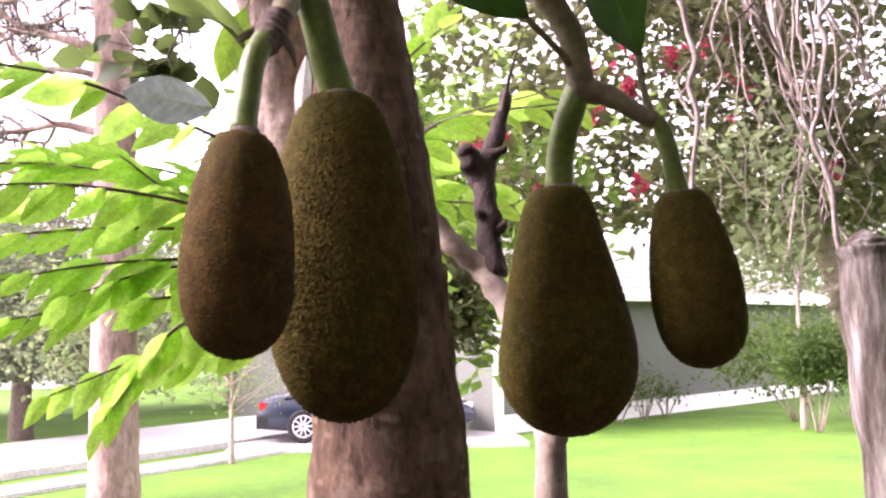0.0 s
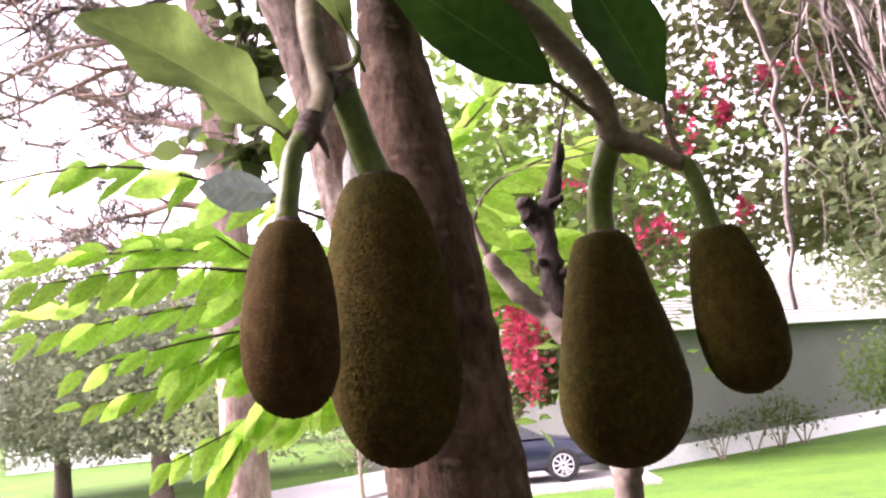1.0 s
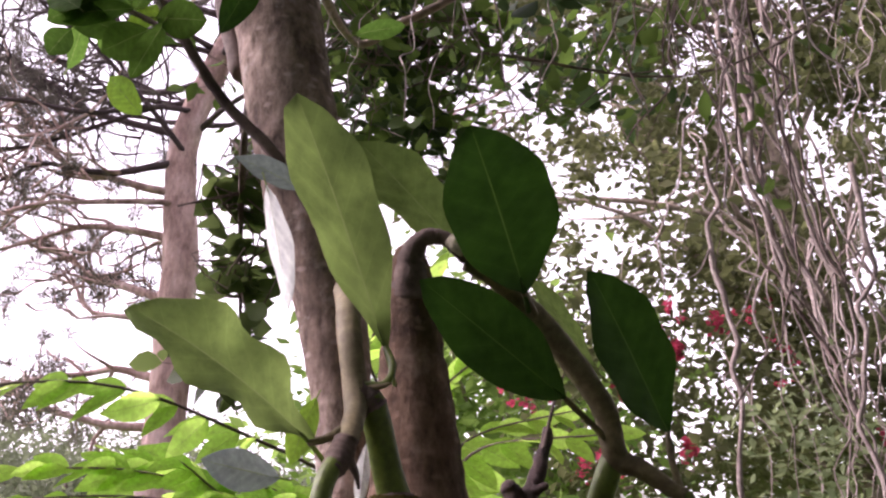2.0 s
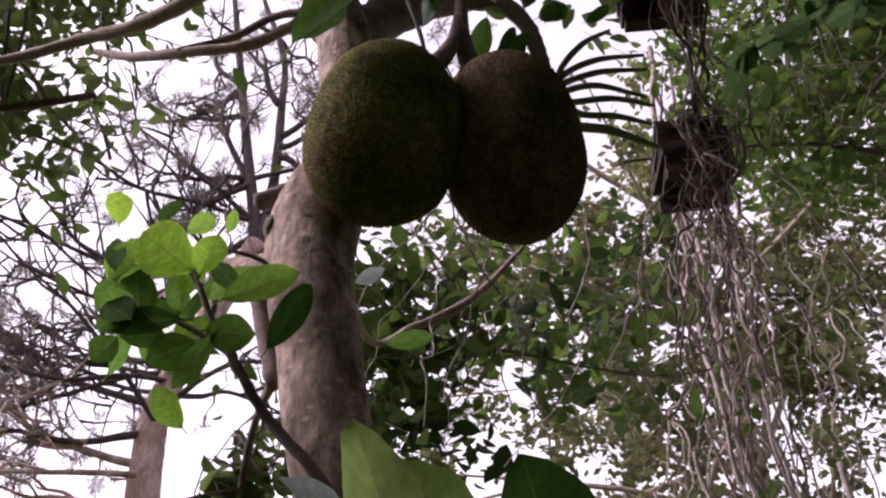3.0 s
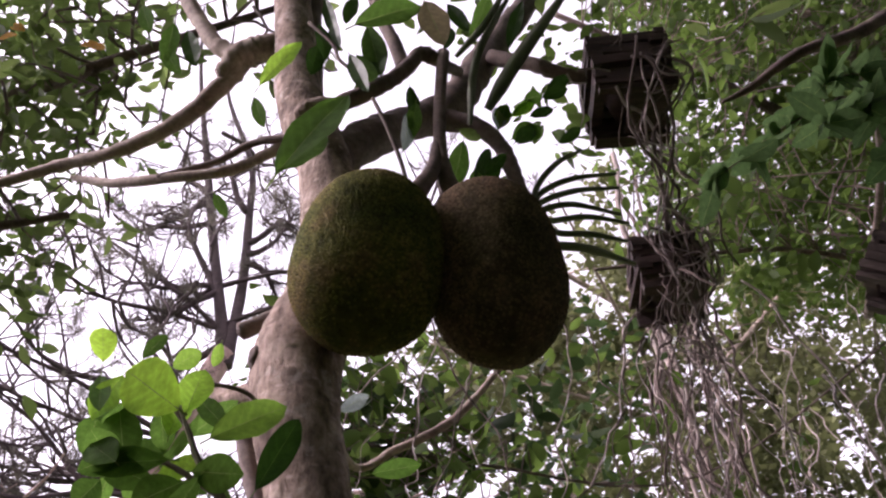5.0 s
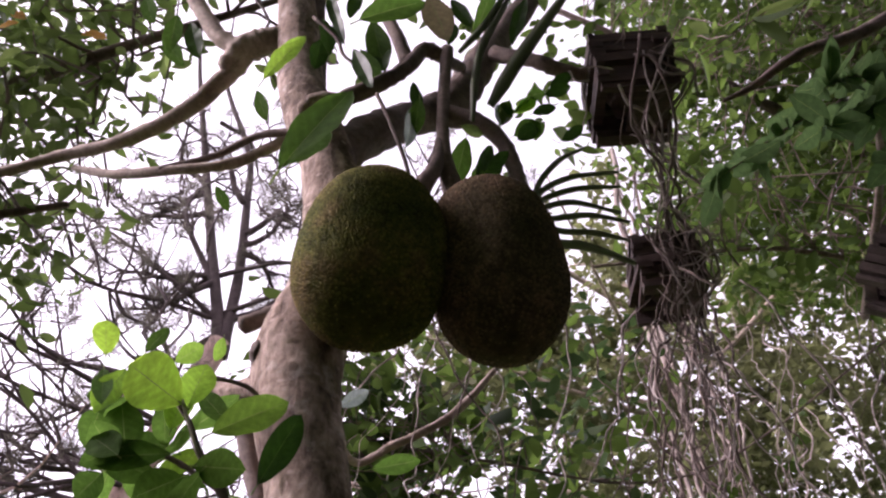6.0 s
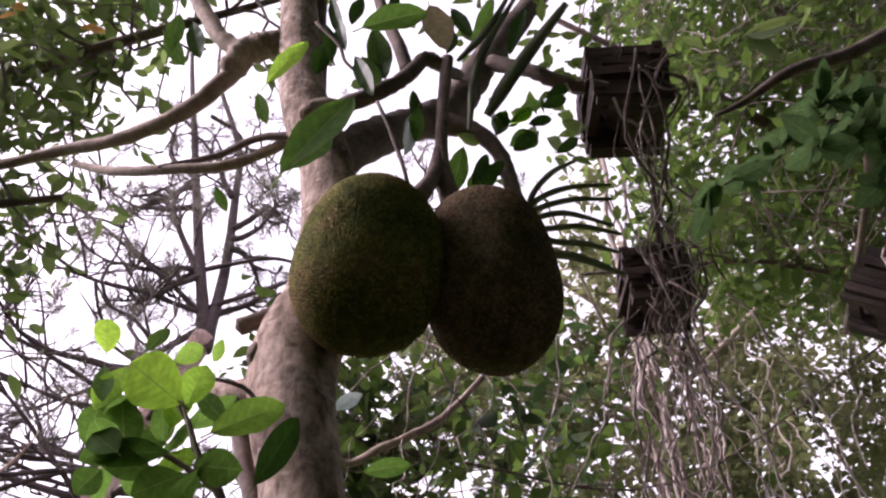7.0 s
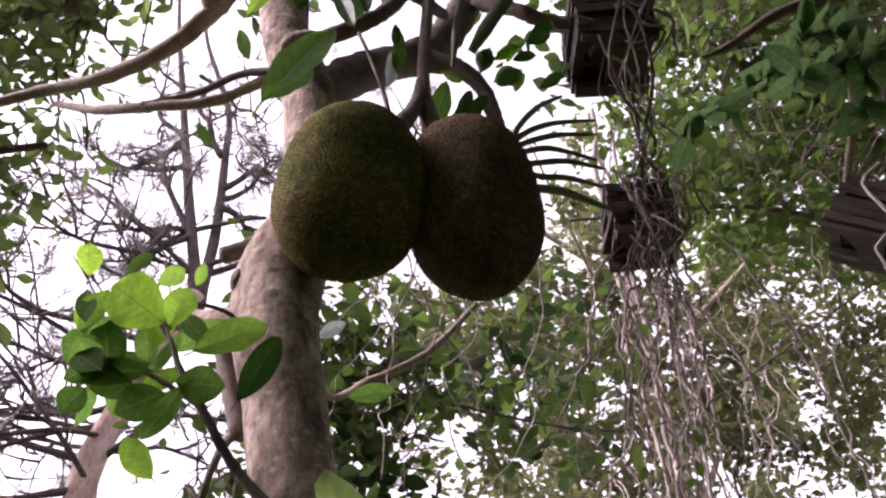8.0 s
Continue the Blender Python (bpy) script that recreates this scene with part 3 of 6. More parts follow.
def far_house(at, turn, L, D, H, label):
    h = thing("house", label, "house", at=at)
    h.rotation_euler = (0, 0, radians(turn))
    part("wall", box(Soup(), (0, 0, -0.2), (L, D, H)), TRIM, h, smooth=False)
    part("roof", Soup().add([(-0.4, -0.5, H), (L + 0.4, -0.5, H), (L + 0.4, D + 0.5, H), (-0.4, D + 0.5, H), (-0.4, D / 2, H + 1.9), (L + 0.4, D / 2, H + 1.9)], [(0, 1, 5, 4), (2, 3, 4, 5), (0, 4, 3), (1, 2, 5), (3, 2, 1, 0)]), SHINGLE, h, smooth=False)
    for x in (1.2, 4.0, 6.8):
        w = part("window", box(Soup(), (x, -0.05, 0.9), (x + 1.3, 0.02, 2.1)), TRIM, h, smooth=False)
        for k in (0, 1):
            part("pane", box(Soup(), (x + 0.08 + k * 0.6, -0.062, 0.98), (x + 0.62 + k * 0.6, -0.03, 2.02)), GLASS, w, smooth=False)


far_house((-23, 44, 0), 8, 9, 7, 2.7, "white house across the street behind the oaks")
sign = thing("street_sign", "thin metal post with a small green street sign", "sign", at=(-8.6, 24.5, 0))
part("pole", tube(Soup(), [(0, 0, -0.1, 0.035), (0, 0, 2.5, 0.035)], 8, 2), RIM, sign)
part("plate", box(Soup(), (-0.38, -0.045, 2.28), (0.38, -0.04, 2.5)), grained("green_sign_paint", [(0.3, (0.02, 0.22, 0.14)), (0.7, (0.03, 0.27, 0.18))], 2, 30, 0.5, 0.0, 0.001), sign, smooth=False)
part("plate_bar", box(Soup(), (-0.28, -0.05, 2.35), (0.28, -0.046, 2.43)), TRIM, sign, smooth=False)

for k, (x, y, h, s, lab) in enumerate(((-7.3, 20.5, 7.5, 3.4, "spreading oak with a dark crown beyond the street"), (-12.0, 26.0, 9.0, 4.2, "spreading oak with a dark crown beyond the street"), (-4.5, 31.0, 8.5, 4.0, "spreading oak with a dark crown beyond the street"), (-16.0, 20.0, 8.0, 3.8, "spreading oak with a dark crown beyond the street"), (-9.8, 27.5, 7.0, 4.6, "low spreading oak with a hazy crown beyond the street"), (-5.0, 38.0, 7.5, 4.8, "low spreading oak with a hazy crown beyond the street"), (0.5, 30.0, 8.0, 3.6, "leafy street tree beyond the driveway"))):
    crown_tree("oak_tree", (x, y, 0), 0.62 * h, 0.9 * s, 27000, 0.14, 70 + k, lab, CROWN_OAK, BARK_DARK, 0.2, 0.33)
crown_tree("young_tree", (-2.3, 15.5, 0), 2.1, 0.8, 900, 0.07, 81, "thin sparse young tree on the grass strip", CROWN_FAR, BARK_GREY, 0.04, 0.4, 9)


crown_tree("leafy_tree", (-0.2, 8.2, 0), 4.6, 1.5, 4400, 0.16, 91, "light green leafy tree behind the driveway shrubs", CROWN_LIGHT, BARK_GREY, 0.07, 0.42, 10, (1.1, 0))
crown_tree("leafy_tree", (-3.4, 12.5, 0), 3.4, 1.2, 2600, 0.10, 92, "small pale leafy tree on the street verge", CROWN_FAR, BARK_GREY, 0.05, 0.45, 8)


def far_woods():
    rng = np.random.default_rng(5)
    t = thing("far_woods", "hazy line of trees along the far side of the street", "woods", kind="stuff", at=(0, 45, 0))
    c = []
    for k in range(70):
        a = rng.uniform(-0.9, 0.75)
        d = rng.uniform(0, 10)
        p = np.array([math.sin(a) * (50 + d), math.cos(a) * (50 + d) - 45, rng.uniform(1.5, 6.5)])
        c.append(p + rng.normal(size=(300, 3)) * (2.2, 2.0, 1.4))
    c = np.concatenate(c)
    c = c[c[:, 2] > 0]
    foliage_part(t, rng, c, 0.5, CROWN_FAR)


far_woods()
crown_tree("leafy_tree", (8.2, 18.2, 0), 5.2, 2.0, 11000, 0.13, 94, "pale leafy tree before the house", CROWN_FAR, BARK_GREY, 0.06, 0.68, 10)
shrub("bush", (8.2, 17.6, 0), 1.65, 0.75, 7000, 0.11, 53, "dense green bush on the lawn", CROWN_MID, 8)


def pine():
    """A tall pine: scaly straight trunk, forked leaders, crooked limbs, twigs that end in tufts of needles."""
    rng = np.random.default_rng(11)
    t = thing("pine_tree", "tall pine with pinkish scaly bark and sparse tufted crown", "tree", at=(-1.85, 7, 0))
    limb("trunk", [(0.0, 0, -0.1, 0.2), (0.0, 0, 1.3, 0.165), (-0.03, 0, 4.0, 0.14), (-0.09, 0, 4.7, 0.125), (-0.11, 0, 5.3, 0.115), (0.12, 0, 6.1, 0.105), (0.42, 0, 6.95, 0.10)], PINE_BARK, t, 20, 8, 0.09)
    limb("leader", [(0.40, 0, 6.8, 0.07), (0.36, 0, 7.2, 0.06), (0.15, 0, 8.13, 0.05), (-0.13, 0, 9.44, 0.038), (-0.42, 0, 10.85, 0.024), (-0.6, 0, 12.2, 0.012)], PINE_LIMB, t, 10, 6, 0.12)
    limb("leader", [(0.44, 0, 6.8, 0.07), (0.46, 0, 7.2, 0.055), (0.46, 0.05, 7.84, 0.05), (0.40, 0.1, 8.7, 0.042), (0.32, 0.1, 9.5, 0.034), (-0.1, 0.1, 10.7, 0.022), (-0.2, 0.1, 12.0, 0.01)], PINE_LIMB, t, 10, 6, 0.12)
    tufts, twigs, low_twigs = [], Soup(), Soup()

    def axis(z):
        return np.array([np.interp(z, (0, 4.0, 5.3, 6.1, 6.95, 8.0, 9.4, 12.0), (0, 0, -0.02, 0.12, 0.42, 0.25, 0.05, -0.4)), 0, z])

    def grow(p, d, L, r, level):
        """One crooked shoot; its side shoots leave at the bends."""
        n = 6 if level == 0 else 4 if level == 1 else 3
        rows, q, d = [(*p, r)], np.array(p, float), np.array(d, float) / np.linalg.norm(d)
        for i in range(1, n + 1):
            d = d + rng.normal(size=3) * ((0.2, 0.24, 0.17) if level == 0 else (0.32, 0.32, 0.26)) + (0, 0, 0.05 * level)
            d /= np.linalg.norm(d)
            q = q + d * L / n
            rr = r * (1 - 0.78 * i / n)
            rows.append((*q, rr))
            if level < 2 and (i > 1 or level):
                for j in range(rng.integers(1, 4) if level == 0 else rng.integers(0, 2)):
                    side = d * 0.7 + rng.normal(size=3) * (0.75, 0.75, 0.55)
                    grow(q, side, L * (rng.uniform(0.26, 0.45) if level == 0 else rng.uniform(0.35, 0.6)), max(rr * 0.7, 0.014), level + 1)
        # low limbs take the paler bark, which stands in for glare on them
        if level == 0:
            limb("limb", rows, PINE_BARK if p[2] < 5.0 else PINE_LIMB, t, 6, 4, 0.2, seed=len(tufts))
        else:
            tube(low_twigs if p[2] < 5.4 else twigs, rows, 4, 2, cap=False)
        if level:
            tufts.append(q)

    for p, d, L in (((0.02, 0, 3.3), (-1, 0, 0.15), 1.6), ((0.02, 0, 3.9), (-1, -0.2, 0.25), 1.9), ((0.0, 0, 4.4), (-1, 0.1, 0.1), 1.8), ((0.02, 0, 3.0), (-1, -0.3, 0.25), 1.3), ((0.41, 0, 7.05), (-1, 0, -0.25), 1.9), ((0.22, 0, 6.4), (-0.9, -0.1, -0.35), 2.0), ((0.07, 0, 5.9), (-1, -0.2, 0.0), 2.2), ((-0.02, 0, 5.3), (-1, 0.1, 0.12), 2.0), ((0.0, 0, 4.8), (-1, -0.15, 0.3), 1.9), ((-0.02, 0, 5.1), (-0.9, -0.4, -0.1), 1.7),
                    ((0.25, 0, 7.7), (-1, 0.1, 0.06), 1.05), ((0.26, 0, 7.6), (-0.7, -0.1, 0.72), 1.75), ((0.2, 0.05, 7.72), (-0.75, 0.1, -0.5), 0.85), ((0.28, 0, 7.65), (-0.5, -0.2, -0.7), 0.75),
                    ((0.1, 0, 8.5), (-1, 0, 0.33), 1.0), ((0.47, 0, 8.12), (1, 0, 0.3), 0.6), ((0.48, 0, 8.0), (1, 0.1, -0.2), 0.6), ((0.45, 0.05, 8.3), (0.45, 0, 1), 1.0), ((0.38, 0, 8.68), (-0.55, 0, 0.9), 1.3),
                    ((0.46, 0, 7.2), (0.7, 0.1, 0.7), 0.9), ((-0.02, 0, 8.9), (-0.9, 0, 0.5), 1.0), ((0.0, 0, 8.8), (-1, 0.2, -0.25), 0.9)):
        grow(p, d, L, 0.038, 0)
    for k in range(9):
        a = rng.uniform(0.55, 1.45) * math.pi
        grow(axis(rng.uniform(4.9, 7.2)), (math.cos(a), 0.8 * math.sin(a), rng.uniform(-0.15, 0.4)), rng.uniform(1.6, 3.2), 0.026, 0)
    for k in range(10):
        z, a = rng.uniform(3.0, 11.5), rng.uniform(0, 2 * math.pi)
        grow(axis(z), (math.cos(a), math.sin(a), rng.uniform(-0.15, 0.4)), rng.uniform(1.2, 2.6), 0.028, 0)
    # low twigs likewise: glare put into the colour as paler bark
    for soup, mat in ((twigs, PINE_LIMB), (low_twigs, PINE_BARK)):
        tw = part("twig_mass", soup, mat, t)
        tw["kind"] = "stuff"
    tufts = np.array(tufts)
    tufts = tufts[rng.random(len(tufts)) < np.where(tufts[:, 2] < 5.6, 0.95, 0.5)]
    c = np.repeat(tufts, 60, axis=0) + rng.normal(size=(60 * len(tufts), 3)) * 0.02
    d = rng.normal(size=(len(c), 3))
    d[:, 2] += 0.35
    d /= np.linalg.norm(d, axis=1)[:, None]
    s = np.cross(d, rng.normal(size=d.shape))
    s /= np.linalg.norm(s, axis=1)[:, None]
    L = 0.105 * (1 + 0.25 * rng.normal(size=(len(c), 1)))
    v = np.stack([c, c + d * L * 0.5 + s * 0.0034, c + d * L, c + d * L * 0.5 - s * 0.0034], axis=1).reshape(-1, 3)
    nd = new("needle_mass", cloud_mesh("needle_mass", v, NEEDLE))
    nd.parent = t
    nd["kind"] = "stuff"


pine()


def flowering_tree():
    """The small-leaved tree behind, with red flower heads among its leaves."""
    rng = np.random.default_rng(21)
    t = thing("flowering_tree", "dense small-leaved tree with red flower heads", "tree", at=(3.5, 6.8, 0))
    limb("trunk", [(0, 0, -0.1, 0.12), (0.05, 0, 1.2, 0.1), (-0.4, 0.1, 3.0, 0.08), (-0.9, 0, 6.0, 0.04), (-1.1, 0, 8.5, 0.015)], BARK_GREY, t, 10, 5, 0.2)
    tips = []
    for k in range(40):
        z = rng.uniform(1.3, 7.6)
        a = rng.uniform(0, 2 * math.pi)
        L = rng.uniform(1.2, 2.9)
        b = np.array([-0.15 * z, 0, z])
        e = b + (math.cos(a) * L - 0.5, 0.7 * math.sin(a) * L, rng.uniform(-0.1, 1.6))
        m = (b + e) / 2 + rng.normal(size=3) * 0.2
        limb("limb", [(*b, 0.035), (*m, 0.02), (*e, 0.006)], BARK_GREY, t, 5, 4, 0.2, seed=k)
        for j in range(7):
            q = b + (e - b) * rng.uniform(0.3, 1)
            tips.append(q + rng.normal(size=3) * 0.35)
        tips.append(e)
    tips = np.array(tips)
    n = 46000
    sub = rng.normal(size=(len(tips), 3, 3)) * 0.26
    c = (tips[:, None, :] + sub).reshape(-1, 3)
    low = np.stack([rng.uniform(-2.6, 1.8, 140), rng.uniform(-1.2, 0.6, 140), rng.uniform(2.6, 4.2, 140)], axis=1)
    c = c[(c[:, 2] < 4.2) | (c[:, 2] > 5.6) | (rng.random(len(c)) < 0.55)]
    high = np.stack([rng.uniform(-3.4, 1.6, 100), rng.uniform(-1.2, 1.0, 100), rng.uniform(5.6, 7.6, 100)], axis=1)
    skirt = np.stack([rng.uniform(-1.6, 2.2, 140), rng.uniform(-1.2, 0.4, 140), rng.uniform(2.5, 3.2, 140)], axis=1)
    c = np.concatenate([c, low, high, skirt])
    c = c[rng.random(len(c)) < 0.44]
    c = c[rng.integers(0, len(c), n)] + rng.normal(size=(n, 3)) * 0.085
    c = c[(c[:, 2] > 2.45 + 0.3 * rng.random(len(c))) & ((c[:, 2] < 7.2) | (c[:, 0] > -0.4))]
    c = c[(c[:, 2] > 4.3) | (rng.random(len(c)) < 0.75)]
    limb("limb", [(-0.25, 0.05, 2.4, 0.03), (-1.4, 0.0, 2.75, 0.02), (-2.4, -0.05, 2.5, 0.012), (-3.1, -0.05, 2.05, 0.005)], BARK_GREY, t, 6, 4, 0.2, seed=77)
    droop = np.repeat(rng.random((16, 3)) * (0.6, 0.4, 0.7) + (-3.4, -0.25, 1.75), 110, axis=0)
    near = np.repeat(rng.random((48, 3)) * (1.9, 0.8, 1.8) + (-2.75, -0.9, 2.55), 50, axis=0)
    dome = np.repeat(rng.random((34, 3)) * (3.4, 1.2, 2.6) + (-1.9, -0.6, 5.3), 140, axis=0)
    c = np.concatenate([c, droop + rng.normal(size=droop.shape) * 0.07, near + rng.normal(size=near.shape) * (0.2, 0.16, 0.15), dome + rng.normal(size=dome.shape) * (0.18, 0.16, 0.14)])
    foliage_part(t, rng, c, 0.088, CROWN_DUSKY, 0.55)
    heads = [(-2.47, -1.06, 2.38), (-2.44, -1.06, 2.16), (-2.43, -1.06, 1.94), (-1.23, -1.06, 3.56), (-1.31, -1.06, 3.21), (-1.58, -1.06, 2.68), (-0.68, -1.06, 3.61), (-1.02, -1.24, 3.39)]
    for k in range(3):
        heads.append((rng.uniform(-1.9, 0.3), rng.uniform(-1.4, -0.9), rng.uniform(2.7, 4.3)))
    for x, z in ((1.48, 3.57), (1.29, 3.21), (1.90, 3.58), (2.19, 3.30), (1.02, 2.73), (0.97, 2.60), (0.60, 3.06)):
        c = np.array((x - 3.5, -1.1, z)) + np.repeat(rng.normal(size=(5, 3)) * (0.07, 0.05, 0.05), 12, axis=0) + rng.normal(size=(60, 3)) * 0.014
        h = new("flower_head", cloud_mesh("flower_head", leaf_cloud(rng, c, 0.035, 0.8), FLOWER))
        h.parent = t
        tagged(h, "loose spray of red flowers", kind="stuff")
    for p in heads:
        s = rng.uniform(0.22, 0.42) if p[2] > 2.45 else 1.0
        c = np.array(p) - (0.9, -0.45 if p[2] > 2.45 else 0, 0) + rng.normal(size=(int(260 * s), 3)) * (0.065 * s, 0.065 * s, 0.1 * s)
        h = new("flower_head", cloud_mesh("flower_head", leaf_cloud(rng, c, 0.04, 0.8), FLOWER))
        h.parent = t
        tagged(h, "red flower head", kind="stuff")


flowering_tree()


BUNDLE = [(0.93, 2.85, 5.1), (0.96, 2.8, 4.5), (0.99, 2.8, 3.99), (1.02, 2.8, 3.67), (1.03, 2.8, 3.38), (1.09, 2.8, 2.96), (1.18, 2.8, 2.67), (1.25, 2.8, 2.41)]


def hanging_vines():
    rng = np.random.default_rng(18)
    t = thing("hanging_vine", "tangle of bare grey vines hanging from the trees", "vine", at=(1.6, 3.4, 4.5))
    for k in range(22):
        y = rng.uniform(2.6, 4.6)
        x = (y - 0.15) * rng.uniform(0.30, 0.62) + rng.normal() * 0.05
        z, L = rng.uniform(3.6, 5.6), rng.uniform(1.0, 3.0)
        z = max(z, 2.0 + L * 0.9)
        n = int(8 + L * 7)
        d = np.array([rng.normal() * 0.4, rng.normal() * 0.3, -0.6])
        q, rows, r = np.array([x, y, z]), [], rng.choice((0.0016, 0.0022, 0.003, 0.005))
        for i in range(n):
            rows.append((q[0] - 1.6, q[1] - 3.4, q[2] - 4.5, r * (1 - 0.5 * i / n)))
            d = d * 0.5 + np.array([rng.normal() * 0.42, rng.normal() * 0.34, -0.34]) * rng.choice((0.4, 1, 1, 2.2))
            d = d / np.linalg.norm(d)
            q = q + d * L / n
        part("vine_stem", tube(Soup(), rows, 6, 3, 0.15, k), VINE, t)
    # the thicker gnarled stems, full of kinks
    for k in range(8):
        y = 2.7 + 0.12 * (k % 5)
        x, z, L, r = 0.84 + 0.09 * k + rng.normal() * 0.03 + 0.3 * (y - 2.8), rng.uniform(3.1, 3.9), rng.uniform(1.1, 2.6), rng.choice((0.003, 0.004, 0.006, 0.009))
        n = int(12 + 8 * L)
        q, d, rows = np.array([x, y, z]), np.array([0.1 * (-1) ** k, 0, -0.6]), []
        for i in range(n):
            rows.append((q[0] - 1.6, q[1] - 3.4, q[2] - 4.5, r * (1 - 0.5 * i / n) * rng.uniform(0.8, 1.2)))
            d = d * 0.5 + np.array([rng.normal() * 0.24, rng.normal() * 0.16, -0.5])
            d = d / np.linalg.norm(d)
            q = q + d * L / n
            if q[2] < 1.95:
                break
        stem = part("vine_stem", tube(Soup(), rows, 8, 3, 0.2, k), VINE, t)
        # short side shoots
        for i in range(4, len(rows), 5):
            s = np.array(rows[i][:3])
            e = s + np.array([rng.normal() * 0.10, rng.normal() * 0.05, -0.12])
            part("side_shoot", tube(Soup(), [(*s, r * 0.4), (*((s + e) / 2 + rng.normal(size=3) * 0.02), r * 0.3), (*e, r * 0.12)], 5, 3, 0.1), VINE, stem)
    # a bundle of stems that sweeps down together
    sweep = spline(BUNDLE, 4)
    for k in range(13):
        off, r = rng.normal(size=3) * (0.055, 0.08, 0.0), rng.choice((0.004, 0.006, 0.008, 0.011))
        first, last = rng.integers(0, 7), len(sweep) - rng.integers(0, 7)
        rows, drift = [], np.zeros(3)
        for i in range(first, last):
            drift = 0.8 * drift + rng.normal(size=3) * (0.016, 0.012, 0.01)
            spread = 0.7 + 0.6 * i / len(sweep)
            q = sweep[i] + off * spread + drift - (1.6, 3.4, 4.5)
            rows.append((*q, r * (1 - 0.5 * i / len(sweep)) * rng.uniform(0.85, 1.15)))
        part("vine_stem", tube(Soup(), rows, 8, 4, 0.22, k), VINE if k % 2 else ROOT_BROWN, t)
    # leafy ends that trail over the wall
    ends = np.repeat(rng.random((26, 3)) * (0.36, 0.4, 0.55) + (-0.48, -0.3, -2.38), 16, axis=0)
    foliage_part(t, rng, ends + rng.normal(size=ends.shape) * (0.06, 0.06, 0.08), 0.045, CROWN_FAR, 0.5, "leaf_mass")
    for k in range(9):
        p = np.array([rng.uniform(-0.45, -0.1), rng.uniform(-0.3, 0.1), -1.3])
        rows = [(*p, 0.006)]
        for i in range(8):
            p = p + (rng.normal() * 0.05, rng.normal() * 0.03, -rng.uniform(0.08, 0.18))
            rows.append((*p, 0.006 - 0.0006 * i))
        part("vine_stem", tube(Soup(), rows, 6, 3, 0.15, k), VINE, t)


hanging_vines()


# ---- the jackfruit tree ----
tree = thing("jackfruit_tree", "leaning jackfruit tree with mottled grey-brown bark and cut spurs", "tree", at=(0, 0, 0))
limb("trunk", [(0.0, 0.8, -0.1, 0.068), (-0.02, 0.8, 0.8, 0.056), (-0.032, 0.8, 1.35, 0.052), (-0.037, 0.8, 1.6, 0.0505), (-0.041, 0.8, 1.75, 0.0492), (-0.048, 0.8, 1.876, 0.0435), (-0.053, 0.8, 1.985, 0.0345), (-0.058, 0.8, 2.06, 0.0265), (-0.061, 0.797, 2.11, 0.0205), (-0.063, 0.792, 2.145, 0.015), (-0.064, 0.79, 2.16, 0.009)], BARK_SHADED, tree, 32, 10, 0.06)
limb("forked_stem", [(-0.06, 0.815, 1.86, 0.018), (-0.082, 0.832, 1.92, 0.0185), (-0.104, 0.848, 1.985, 0.0215), (-0.113, 0.85, 2.05, 0.0235), (-0.122, 0.85, 2.11, 0.0275), (-0.138, 0.852, 2.175, 0.031), (-0.158, 0.855, 2.249, 0.0355), (-0.174, 0.86, 2.32, 0.0385), (-0.189, 0.865, 2.395, 0.0395), (-0.201, 0.868, 2.45, 0.0415), (-0.208, 0.877, 2.503, 0.0455), (-0.207, 0.878, 2.54, 0.0465), (-0.197, 0.878, 2.585, 0.0425), (-0.188, 0.877, 2.63, 0.039), (-0.186, 0.88, 2.695, 0.037), (-0.204, 0.89, 2.835, 0.034), (-0.238, 0.905, 2.94, 0.0335), (-0.258, 0.92, 3.032, 0.0325), (-0.281, 0.93, 3.21, 0.0285), (-0.327, 0.95, 3.554, 0.0253), (-0.36, 1.0, 4.3, 0.02)], BARK, tree, 32, 10, 0.06)
